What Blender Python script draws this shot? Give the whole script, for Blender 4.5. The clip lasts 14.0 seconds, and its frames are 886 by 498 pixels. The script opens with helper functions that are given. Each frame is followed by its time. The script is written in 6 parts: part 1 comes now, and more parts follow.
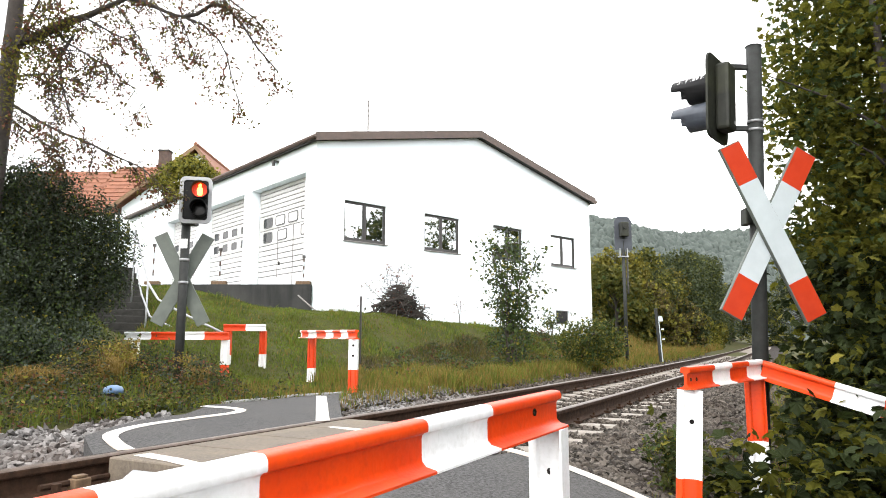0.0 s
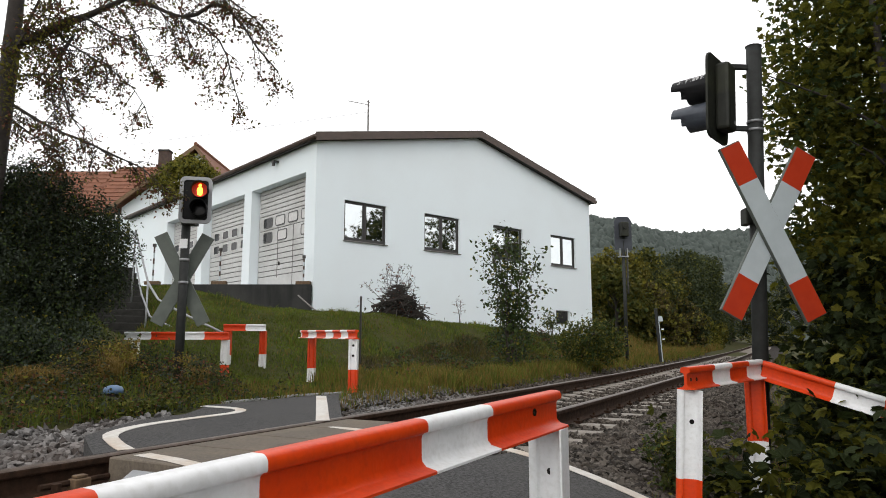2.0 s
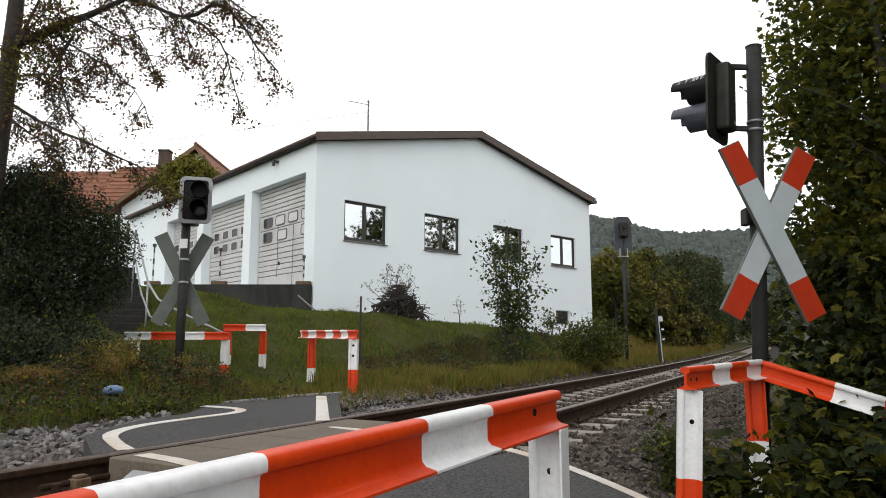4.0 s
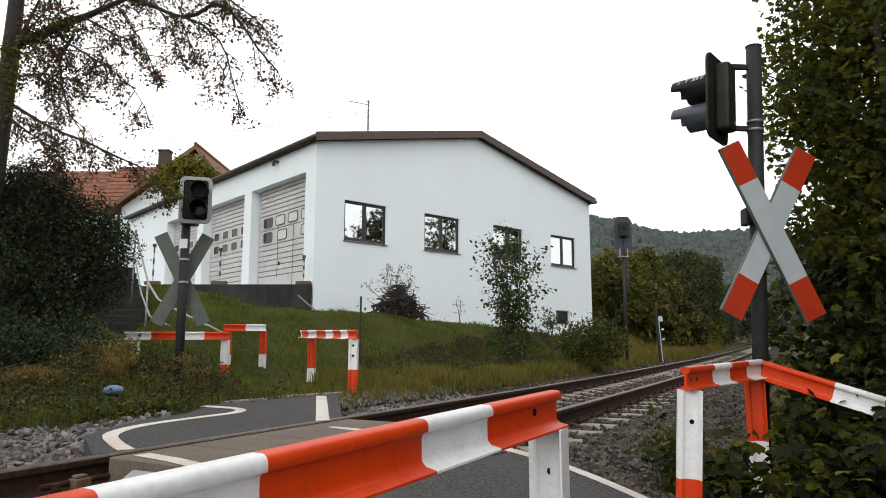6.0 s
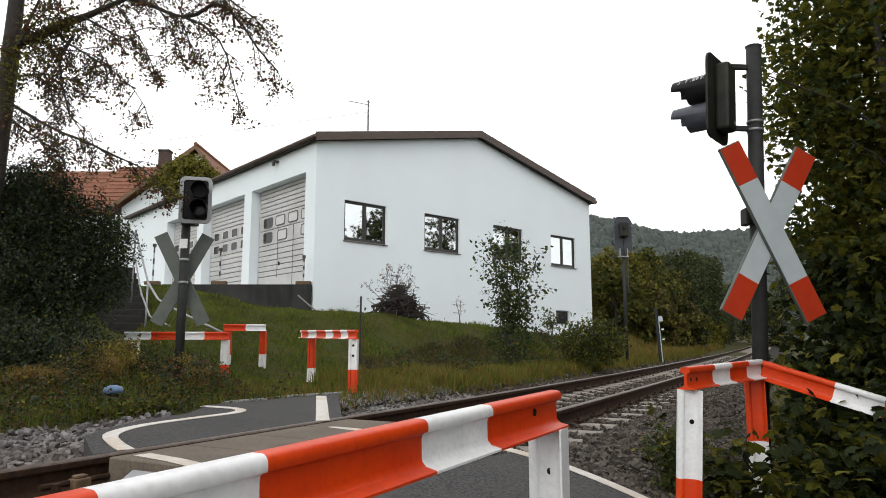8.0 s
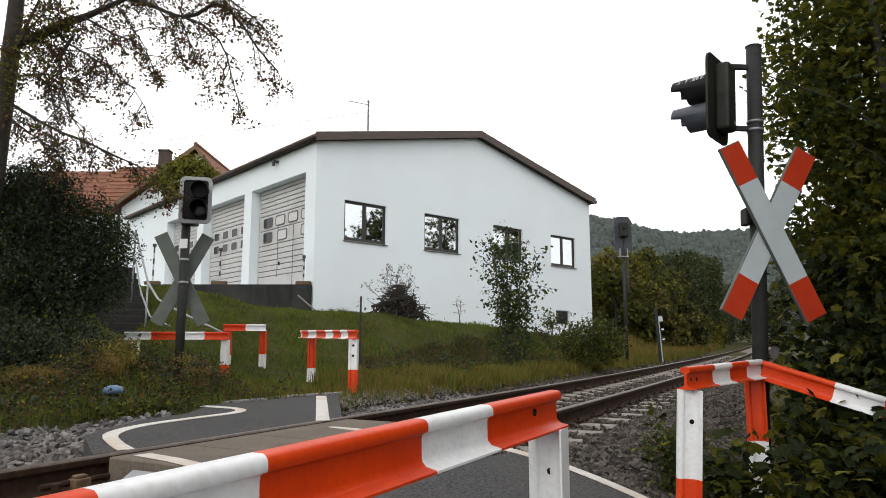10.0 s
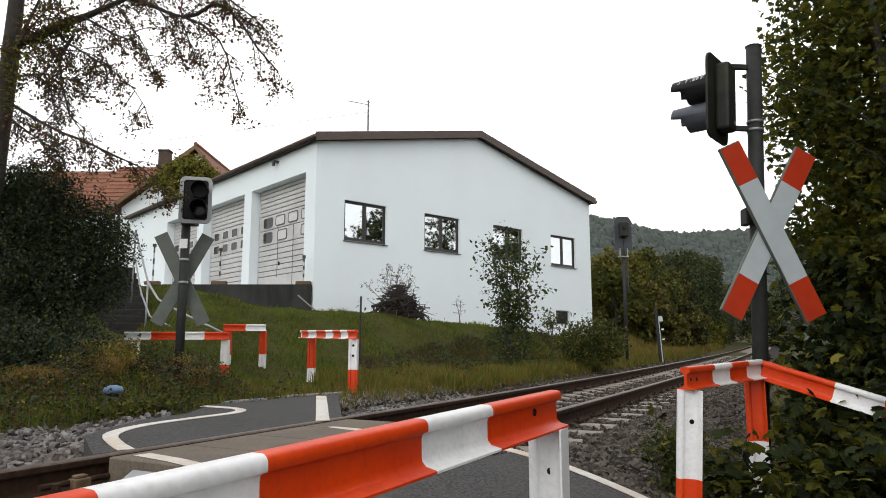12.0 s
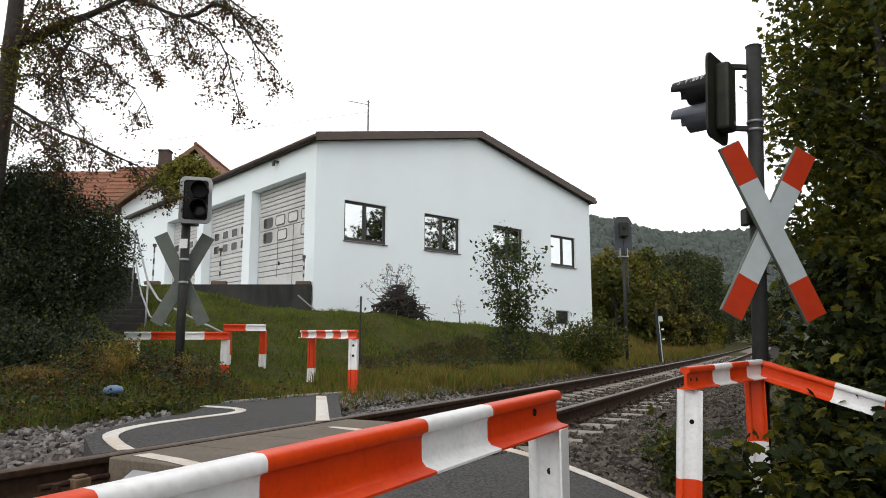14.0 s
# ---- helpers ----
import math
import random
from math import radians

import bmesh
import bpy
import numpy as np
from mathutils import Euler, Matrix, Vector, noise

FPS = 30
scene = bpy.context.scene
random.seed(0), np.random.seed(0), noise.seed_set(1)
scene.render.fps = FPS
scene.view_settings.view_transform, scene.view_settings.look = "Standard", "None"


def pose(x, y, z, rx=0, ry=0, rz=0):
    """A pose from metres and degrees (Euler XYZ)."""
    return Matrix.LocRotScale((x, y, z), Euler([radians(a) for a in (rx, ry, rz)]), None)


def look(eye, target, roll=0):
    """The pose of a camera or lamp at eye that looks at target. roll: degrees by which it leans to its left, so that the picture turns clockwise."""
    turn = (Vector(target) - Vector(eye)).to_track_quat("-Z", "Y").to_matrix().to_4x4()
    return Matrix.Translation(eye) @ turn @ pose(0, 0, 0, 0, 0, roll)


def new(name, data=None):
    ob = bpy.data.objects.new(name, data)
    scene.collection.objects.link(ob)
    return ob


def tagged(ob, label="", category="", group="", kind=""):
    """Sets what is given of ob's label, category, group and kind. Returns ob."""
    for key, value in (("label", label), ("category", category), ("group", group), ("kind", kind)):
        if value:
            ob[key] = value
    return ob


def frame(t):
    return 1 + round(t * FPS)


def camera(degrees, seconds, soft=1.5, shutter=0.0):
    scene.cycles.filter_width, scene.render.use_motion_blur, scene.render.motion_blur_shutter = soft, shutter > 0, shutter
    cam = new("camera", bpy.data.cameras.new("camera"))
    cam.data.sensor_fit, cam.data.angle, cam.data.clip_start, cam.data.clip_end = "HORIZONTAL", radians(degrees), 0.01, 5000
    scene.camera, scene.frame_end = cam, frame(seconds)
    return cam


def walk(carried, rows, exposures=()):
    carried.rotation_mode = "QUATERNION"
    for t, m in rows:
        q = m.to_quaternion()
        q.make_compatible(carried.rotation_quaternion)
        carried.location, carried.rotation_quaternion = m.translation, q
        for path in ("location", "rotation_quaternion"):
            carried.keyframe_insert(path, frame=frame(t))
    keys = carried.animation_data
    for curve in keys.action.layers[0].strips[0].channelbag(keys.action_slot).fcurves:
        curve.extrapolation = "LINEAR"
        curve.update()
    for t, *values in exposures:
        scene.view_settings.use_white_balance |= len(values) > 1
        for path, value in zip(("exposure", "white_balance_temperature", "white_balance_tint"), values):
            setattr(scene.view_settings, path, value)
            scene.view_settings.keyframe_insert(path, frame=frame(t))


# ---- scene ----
H = 0.645
EYE = (0.0, 0.0, H)
CAM = pose(0, 0, H, 90 + 8.158, 0, 0)
cam = camera(66.06, 14.0, soft=0.95)
walk(cam, [(0.0, CAM), (14.0, CAM)],
     exposures=[(0.0, 1.42), (0.25, 1.06), (0.5, 0.66), (0.75, 0.34), (1.0, 0.16), (1.5, 0.04), (2.0, 0.0), (14.0, 0.0)])

# ---------------------------------------------------------------- light
world = bpy.data.worlds.new("overcast_sky")
scene.world = world
world.use_nodes = True
wn, wl = world.node_tree.nodes, world.node_tree.links
sky = wn.new("ShaderNodeTexSky")
sky.sky_type = 'NISHITA'
sky.sun_disc = False
sky.sun_elevation, sky.sun_rotation = radians(38), radians(200)
sky.air_density, sky.dust_density = 1.0, 4.0
scale_sky = wn.new("ShaderNodeVectorMath")
scale_sky.operation = 'SCALE'
scale_sky.inputs["Scale"].default_value = 0.10
cloud = wn.new("ShaderNodeMix")
cloud.data_type = 'RGBA'
cloud.inputs["Factor"].default_value = 0.86
cloud.inputs["B"].default_value = (1.56, 1.545, 1.54, 1)
wl.new(sky.outputs["Color"], scale_sky.inputs[0])
wl.new(scale_sky.outputs[0], cloud.inputs["A"])
wl.new(cloud.outputs["Result"], wn["Background"].inputs["Color"])
wn["Background"].inputs["Strength"].default_value = 1.0

sun_data = bpy.data.lights.new("sun", 'SUN')
sun_data.energy, sun_data.angle, sun_data.color = 0.7, radians(25), (1.0, 0.97, 0.93)
sun = new("sun", sun_data)
SUN_DIR = Vector((math.sin(radians(200)) * math.cos(radians(38)), math.cos(radians(200)) * math.cos(radians(38)), math.sin(radians(38))))
sun.matrix_world = look(SUN_DIR * 100, (0, 0, 0))


# ---------------------------------------------------------------- materials
def mat(name, a, b=None, rough=0.7, scale=8.0, detail=6.0, metal=0.0, bump=0.0, bump_scale=None, stain=None,
        stain_scale=1.2, stain_amount=0.5, island=0.0, per_object=0.0, spec=0.5, streak=False, sheen=0.0, through_light=0.0):
    m = bpy.data.materials.new(name)
    m.use_nodes = True
    n, l = m.node_tree.nodes, m.node_tree.links
    p = n["Principled BSDF"]
    p.inputs["Metallic"].default_value = metal
    p.inputs["Specular IOR Level"].default_value = spec
    co = n.new("ShaderNodeTexCoord")
    src = co.outputs["Object"]
    b = b or tuple(x * 0.8 for x in a)
    fine = n.new("ShaderNodeTexNoise")
    fine.inputs["Scale"].default_value, fine.inputs["Detail"].default_value = scale, detail
    fine.inputs["Roughness"].default_value = 0.65
    if streak:
        mp = n.new("ShaderNodeMapping")
        mp.inputs["Scale"].default_value = (1, 1, 0.12)
        l.new(src, mp.inputs["Vector"])
        l.new(mp.outputs[0], fine.inputs["Vector"])
    else:
        l.new(src, fine.inputs["Vector"])
    ramp = n.new("ShaderNodeMapRange")
    ramp.inputs["From Min"].default_value, ramp.inputs["From Max"].default_value = 0.3, 0.7
    l.new(fine.outputs["Fac"], ramp.inputs["Value"])
    fac = ramp.outputs["Result"]
    if island or per_object:
        add = n.new("ShaderNodeMath")
        add.operation = 'MULTIPLY_ADD'
        if island:
            rnd = n.new("ShaderNodeNewGeometry").outputs["Random Per Island"]
        else:
            rnd = n.new("ShaderNodeObjectInfo").outputs["Random"]
        l.new(rnd, add.inputs[0])
        add.inputs[1].default_value = island or per_object
        mul = n.new("ShaderNodeMath")
        mul.operation = 'MULTIPLY'
        mul.inputs[1].default_value = 1 - (island or per_object)
        l.new(fac, mul.inputs[0])
        l.new(mul.outputs[0], add.inputs[2])
        fac = add.outputs[0]
    mix = n.new("ShaderNodeMix")
    mix.data_type = 'RGBA'
    l.new(fac, mix.inputs["Factor"])
    mix.inputs["A"].default_value, mix.inputs["B"].default_value = (*a, 1), (*b, 1)
    col = mix.outputs["Result"]
    if stain:
        big = n.new("ShaderNodeTexNoise")
        big.inputs["Scale"].default_value, big.inputs["Detail"].default_value = stain_scale, 5
        l.new(src, big.inputs["Vector"])
        sr = n.new("ShaderNodeMapRange")
        sr.inputs["From Min"].default_value, sr.inputs["From Max"].default_value = 0.45, 0.72
        sr.inputs["To Max"].default_value = stain_amount
        l.new(big.outputs["Fac"], sr.inputs["Value"])
        m2 = n.new("ShaderNodeMix")
        m2.data_type = 'RGBA'
        l.new(sr.outputs["Result"], m2.inputs["Factor"])
        l.new(col, m2.inputs["A"])
        m2.inputs["B"].default_value = (*stain, 1)
        col = m2.outputs["Result"]
    l.new(col, p.inputs["Base Color"])
    rr = n.new("ShaderNodeMapRange")
    rr.inputs["To Min"].default_value, rr.inputs["To Max"].default_value = max(rough * 0.85, 0.01), min(rough * 1.15, 1)
    l.new(fine.outputs["Fac"], rr.inputs["Value"])
    l.new(rr.outputs["Result"], p.inputs["Roughness"])
    if bump:
        bt = n.new("ShaderNodeTexNoise")
        bt.inputs["Scale"].default_value, bt.inputs["Detail"].default_value = bump_scale or scale * 3, 4
        l.new(src, bt.inputs["Vector"])
        bp = n.new("ShaderNodeBump")
        bp.inputs["Strength"].default_value, bp.inputs["Distance"].default_value = bump, 0.01
        l.new(bt.outputs["Fac"], bp.inputs["Height"])
        l.new(bp.outputs["Normal"], p.inputs["Normal"])
    if through_light:
        tr = n.new("ShaderNodeBsdfTranslucent")
        l.new(col, tr.inputs["Color"])
        ms = n.new("ShaderNodeMixShader")
        ms.inputs[0].default_value = through_light
        l.new(p.outputs[0], ms.inputs[1])
        l.new(tr.outputs[0], ms.inputs[2])
        l.new(ms.outputs[0], n["Material Output"].inputs["Surface"])
    return m


def glow(name, colour, strength):
    m = bpy.data.materials.new(name)
    m.use_nodes = True
    p = m.node_tree.nodes["Principled BSDF"]
    p.inputs["Base Color"].default_value = (*colour, 1)
    p.inputs["Emission Color"].default_value = (*colour, 1)
    p.inputs["Emission Strength"].default_value = strength
    return m


def glass(name, tint=(0.02, 0.022, 0.022), rough=0.03):
    m = bpy.data.materials.new(name)
    m.use_nodes = True
    p = m.node_tree.nodes["Principled BSDF"]
    p.inputs["Base Color"].default_value = (*tint, 1)
    p.inputs["Roughness"].default_value = rough
    p.inputs["Specular IOR Level"].default_value = 1.0
    p.inputs["IOR"].default_value = 1.7
    p.inputs["Coat Weight"].default_value = 1.0
    p.inputs["Coat Roughness"].default_value = 0.02
    return m


M_PLASTER = mat("white_plaster", (0.775, 0.85, 0.885), (0.74, 0.815, 0.85), rough=0.9, scale=60, bump=0.12, bump_scale=90,
                stain=(0.7, 0.745, 0.765), stain_scale=0.35, stain_amount=0.5)
M_FASCIA = mat("dark_brown_fascia", (0.085, 0.055, 0.042), (0.05, 0.036, 0.029), rough=0.6, scale=6, bump=0.1)
M_ROOFING = mat("dark_roofing", (0.05, 0.047, 0.045), (0.03, 0.03, 0.03), rough=0.8, scale=4, bump=0.2)
M_FRAME = mat("dark_window_frame", (0.03, 0.027, 0.024), (0.018, 0.017, 0.016), rough=0.45, scale=9)
M_SILL = mat("weathered_sill", (0.2, 0.19, 0.18), (0.12, 0.115, 0.11), rough=0.6, scale=14)
M_GLASS = mat("mirror_coated_glass", (0.7, 0.74, 0.75), (0.66, 0.7, 0.71), rough=0.03, metal=1.0, scale=3)
M_GATE = mat("pale_gate_sheet", (0.51, 0.515, 0.51), (0.43, 0.435, 0.43), rough=0.5, scale=5, bump=0.04,
             stain=(0.3, 0.29, 0.27), stain_scale=0.9, stain_amount=0.35)
M_GATE_GAP = mat("dark_gate_joint", (0.12, 0.12, 0.12), (0.08, 0.08, 0.08), rough=0.8, scale=8)
M_DARKPANE = mat("dim_gate_glass", (0.02, 0.02, 0.02), (0.01, 0.01, 0.01), rough=0.12, spec=0.25, scale=4)
M_STEP = mat("dark_concrete_step", (0.035, 0.034, 0.031), (0.018, 0.018, 0.016), rough=0.95, spec=0.2, scale=6, bump=0.4)
M_GATE_RIM_REFLECTION = mat("pale_rim_and_pane_reflection", (0.6, 0.6, 0.59), rough=0.5, scale=10)
M_CONCRETE = mat("dark_mossy_concrete", (0.036, 0.037, 0.036), (0.018, 0.019, 0.018), spec=0.2, rough=0.95, scale=5, bump=0.4,
                 bump_scale=22, stain=(0.075, 0.075, 0.072), stain_scale=0.9, stain_amount=0.6, streak=True)
M_PAVE = mat("pale_concrete_paving", (0.3, 0.3, 0.29), (0.22, 0.22, 0.215), rough=0.9, scale=12, bump=0.2)
M_ASPHALT = mat("grey_asphalt", (0.1, 0.098, 0.098), (0.016, 0.016, 0.016), spec=0.2, rough=0.95, scale=55, bump=0.5, bump_scale=220,
                stain=(0.085, 0.082, 0.076), stain_scale=1.4, stain_amount=0.3)
M_PANEL = mat("brown_grey_crossing_panel", (0.14, 0.116, 0.088), (0.065, 0.053, 0.042), rough=0.9, scale=40, bump=0.35,
              bump_scale=120, stain=(0.16, 0.125, 0.088), stain_scale=2.0, stain_amount=0.7)
M_LINE = mat("worn_white_road_paint", (0.62, 0.6, 0.56), (0.45, 0.43, 0.4), rough=0.8, scale=26, bump=0.2, bump_scale=120,
             stain=(0.4, 0.26, 0.14), stain_scale=1.9, stain_amount=0.75)
M_RAIL = mat("rusty_rail_steel", (0.052, 0.029, 0.018), (0.017, 0.011, 0.008), spec=0.08, rough=0.8, scale=18, bump=0.3)
M_CAST = mat("rust_brown_cast_iron", (0.15, 0.095, 0.05), (0.07, 0.043, 0.024), rough=0.85, scale=20, bump=0.3)
M_RAILTOP = mat("worn_rail_head_steel", (0.12, 0.09, 0.072), (0.06, 0.042, 0.032), rough=0.45, metal=0.5, scale=12)
M_SLEEPER = mat("weathered_concrete_sleeper", (0.3, 0.278, 0.25), (0.17, 0.15, 0.128), spec=0.2, rough=0.95, scale=12, bump=0.4,
                stain=(0.12, 0.1, 0.085), stain_scale=2.0, stain_amount=0.7)
M_STONE = mat("grey_ballast_stone", (0.28, 0.272, 0.266), (0.008, 0.007, 0.007), spec=0.15, rough=0.95, scale=9, bump=0.4, bump_scale=40, island=0.75,
              stain=(0.09, 0.06, 0.045), stain_scale=0.7, stain_amount=0.6)
M_STONE_BROWN = mat("brown_weathered_ballast_stone", (0.15, 0.132, 0.113), (0.004, 0.003, 0.003), spec=0.15, rough=0.95, scale=9, bump=0.4, bump_scale=40, island=0.75,
                    stain=(0.06, 0.042, 0.03), stain_scale=0.7, stain_amount=0.6)
M_BED = mat("dark_ballast_bed", (0.035, 0.029, 0.025), (0.016, 0.013, 0.012), spec=0.1, rough=1, scale=30, bump=0.8, bump_scale=40)
M_SOIL = mat("grassy_soil", (0.05, 0.052, 0.016), (0.03, 0.034, 0.01), spec=0.1, rough=1, scale=5, bump=0.6, bump_scale=30,
             stain=(0.06, 0.045, 0.02), stain_scale=0.7, stain_amount=0.7)
M_RED = mat("orange_red_paint", (0.66, 0.058, 0.006), (0.55, 0.04, 0.006), spec=0.3, rough=0.38, scale=9, bump=0.08, bump_scale=60,
            stain=(0.3, 0.03, 0.012), stain_scale=60, stain_amount=0.28)
M_WHITE = mat("white_gloss_paint", (0.78, 0.79, 0.8), (0.68, 0.69, 0.7), rough=0.4, scale=9, bump=0.08, bump_scale=60,
              stain=(0.46, 0.46, 0.43), stain_scale=60, stain_amount=0.3)
M_SIGNRED = mat("faded_sign_red", (0.47, 0.042, 0.011), (0.39, 0.03, 0.009), spec=0.2, rough=0.5, scale=7, stain=(0.3, 0.05, 0.03), stain_scale=3, stain_amount=0.3)
M_SIGNWHITE = mat("grey_white_sign_sheet", (0.46, 0.52, 0.545), (0.4, 0.45, 0.475), rough=0.5, scale=7)
M_SIGNBACK = mat("grey_green_sign_back", (0.1, 0.115, 0.1), (0.075, 0.088, 0.078), rough=0.6, scale=6, stain=(0.05, 0.06, 0.05), stain_scale=3)
M_POLE = mat("dark_painted_pole", (0.03, 0.033, 0.032), (0.018, 0.019, 0.018), spec=0.25, rough=0.65, scale=14, bump=0.1)
M_HOUSING = mat("black_green_housing", (0.022, 0.024, 0.019), (0.012, 0.013, 0.011), spec=0.25, rough=0.6, scale=8, bump=0.1, stain=(0.05, 0.055, 0.03), stain_scale=5)
M_VISOR = mat("black_visor", (0.01, 0.01, 0.011), (0.006, 0.006, 0.007), spec=0.2, rough=0.6, scale=10)
M_VISOR_BLUE = mat("grey_blue_visor", (0.055, 0.065, 0.085), (0.035, 0.042, 0.055), rough=0.5, scale=10)
M_DROPPINGS = mat("pale_bird_droppings", (0.55, 0.56, 0.57), (0.35, 0.35, 0.35), rough=0.9, scale=30)
M_GREYRIM = mat("grey_rim_paint", (0.33, 0.34, 0.35), (0.27, 0.28, 0.29), rough=0.5, scale=9)
M_BLACKGLASS = mat("dark_signal_glass", (0.008, 0.006, 0.006), (0.005, 0.005, 0.005), rough=0.25, spec=0.25, scale=8)
M_BOARD = mat("blue_grey_board_paint", (0.035, 0.042, 0.055), (0.022, 0.027, 0.036), rough=0.55, scale=8, bump=0.05)
M_STEEL = mat("galvanised_steel", (0.32, 0.33, 0.34), (0.24, 0.25, 0.26), rough=0.5, metal=0.5, scale=16)
M_BLUE = mat("faded_blue_cap_paint", (0.075, 0.155, 0.29), (0.05, 0.1, 0.19), rough=0.5, scale=14, stain=(0.25, 0.28, 0.32), stain_scale=8)
M_TILE = mat("orange_clay_tile", (0.23, 0.092, 0.05), (0.15, 0.06, 0.035), rough=0.85, scale=4, per_object=0.5, stain=(0.2, 0.09, 0.05), stain_scale=1)
M_WOOD = mat("weathered_brown_wood", (0.2, 0.125, 0.07), (0.12, 0.075, 0.042), rough=0.8, scale=5, bump=0.2)
M_BRICK = mat("dark_chimney_brick", (0.085, 0.056, 0.044), (0.055, 0.04, 0.034), rough=0.9, scale=6)
M_BARK = mat("dark_bark", (0.042, 0.034, 0.028), (0.02, 0.017, 0.015), rough=1, scale=12, bump=0.8, bump_scale=25)
M_TWIG = mat("grey_brown_twig", (0.075, 0.06, 0.05), (0.035, 0.028, 0.024), rough=1, scale=14)


def leafmat(name, a, b, mix=0.25, patch=None):
    return mat(name, a, b, rough=0.7, scale=1.3, island=0.65, spec=0.15, through_light=mix, stain=patch, stain_scale=1.1, stain_amount=0.75)


M_LEAF_MAPLE = leafmat("maple_leaf_green", (0.16, 0.155, 0.02), (0.02, 0.028, 0.006), 0.55)
# ivy green taken darker, with the shade under the crowns in its colour
M_LEAF_IVY_SHADE = leafmat("shade_darkened_ivy_leaf", (0.03, 0.042, 0.01), (0.005, 0.009, 0.003), 0.2)
M_LEAF_YELLOW = leafmat("yellowing_leaf", (0.22, 0.19, 0.03), (0.1, 0.11, 0.02), 0.35)
M_LEAF_DARK = leafmat("dark_grey_green_leaf", (0.06, 0.075, 0.052), (0.016, 0.022, 0.014), 0.18)
M_LEAF_SHRUB = leafmat("shrub_leaf_green", (0.07, 0.1, 0.03), (0.03, 0.047, 0.016), 0.3)
M_LEAF_RUST = leafmat("rust_brown_leaf", (0.17, 0.065, 0.042), (0.07, 0.042, 0.024), 0.45)
M_LEAF_APPLE = leafmat("dull_green_leaf", (0.1, 0.085, 0.03), (0.045, 0.035, 0.018), 0.45)
M_LEAF_MID = leafmat("autumn_green_foliage", (0.1, 0.1, 0.018), (0.022, 0.03, 0.009), 0.25)
M_LEAF_GOLD = leafmat("olive_gold_foliage", (0.15, 0.125, 0.018), (0.04, 0.042, 0.01), 0.25)
M_LEAF_BROWN = leafmat("brown_green_foliage", (0.1, 0.075, 0.022), (0.035, 0.034, 0.012), 0.2)
M_LEAF_FIR = leafmat("dark_green_foliage", (0.045, 0.058, 0.022), (0.018, 0.026, 0.013), 0.15)
# foliage colour greyed and blued to paint in the haze of distance
M_LEAF_HILL_HAZE = leafmat("haze_greyed_forest_foliage", (0.078, 0.094, 0.085), (0.046, 0.058, 0.052), 0.0)
M_GRASS = leafmat("green_grass_blade", (0.135, 0.175, 0.024), (0.05, 0.07, 0.01), 0.3, (0.05, 0.054, 0.014))
M_STRAW = leafmat("dry_grass_blade", (0.23, 0.155, 0.04), (0.1, 0.07, 0.018), 0.3)
M_WEED = leafmat("weed_leaf", (0.06, 0.075, 0.016), (0.034, 0.028, 0.011), 0.3)


# ---------------------------------------------------------------- mesh helpers
def obj(name, bm, material, parent=None, label="", smooth=False):
    me = bpy.data.meshes.new(name)
    bmesh.ops.recalc_face_normals(bm, faces=bm.faces)
    bm.to_mesh(me)
    bm.free()
    mats = material if isinstance(material, (list, tuple)) else [material]
    for m in mats:
        me.materials.append(m)
    if smooth:
        me.polygons.foreach_set("use_smooth", [True] * len(me.polygons))
    ob = new(name, me)
    ob.parent = parent
    if label:
        ob["label"] = label
    return ob


def part(name, bm, material, parent, label="", smooth=False):
    return obj(name, bm, material, parent, label, smooth)


def thing(name, m, label, category, group="", kind=""):
    e = new(name)
    e.empty_display_size = 0.2
    e.matrix_world = m
    return tagged(e, label, category, group, kind)


def box(bm, x0, y0, z0, x1, y1, z1, m=None, bevel=0.0):
    mid = Matrix.Translation(((x0 + x1) / 2, (y0 + y1) / 2, (z0 + z1) / 2)) @ Matrix.Diagonal((x1 - x0, y1 - y0, z1 - z0, 1))
    made = bmesh.ops.create_cube(bm, size=1, matrix=(m or Matrix()) @ mid)["verts"]
    if bevel:
        edges = list({e for v in made for e in v.link_edges})
        bmesh.ops.bevel(bm, geom=edges, offset=bevel, segments=2, affect='EDGES', profile=0.5)
    return bm


def boxed(x0, y0, z0, x1, y1, z1, m=None, bevel=0.0):
    return box(bmesh.new(), x0, y0, z0, x1, y1, z1, m, bevel)


def tube(bm, path, radii, sides=8, cap=True):
    """A tapered tube along a row of points."""
    pts = [Vector(p) for p in path]
    if not hasattr(radii, "__len__"):
        radii = [radii] * len(pts)
    rings = []
    side = None
    for i, p in enumerate(pts):
        d = (pts[min(i + 1, len(pts) - 1)] - pts[max(i - 1, 0)]).normalized()
        if side is None:
            side = d.orthogonal().normalized()
        side = (side - d * side.dot(d)).normalized()
        other = d.cross(side)
        rings.append([bm.verts.new(p + (side * math.cos(2 * math.pi * k / sides) + other * math.sin(2 * math.pi * k / sides)) * radii[i]) for k in range(sides)])
    for a, b in zip(rings, rings[1:]):
        for k in range(sides):
            bm.faces.new((a[k], a[(k + 1) % sides], b[(k + 1) % sides], b[k]))
    if cap:
        bm.faces.new(rings[0][::-1])
        bm.faces.new(rings[-1])
    return bm


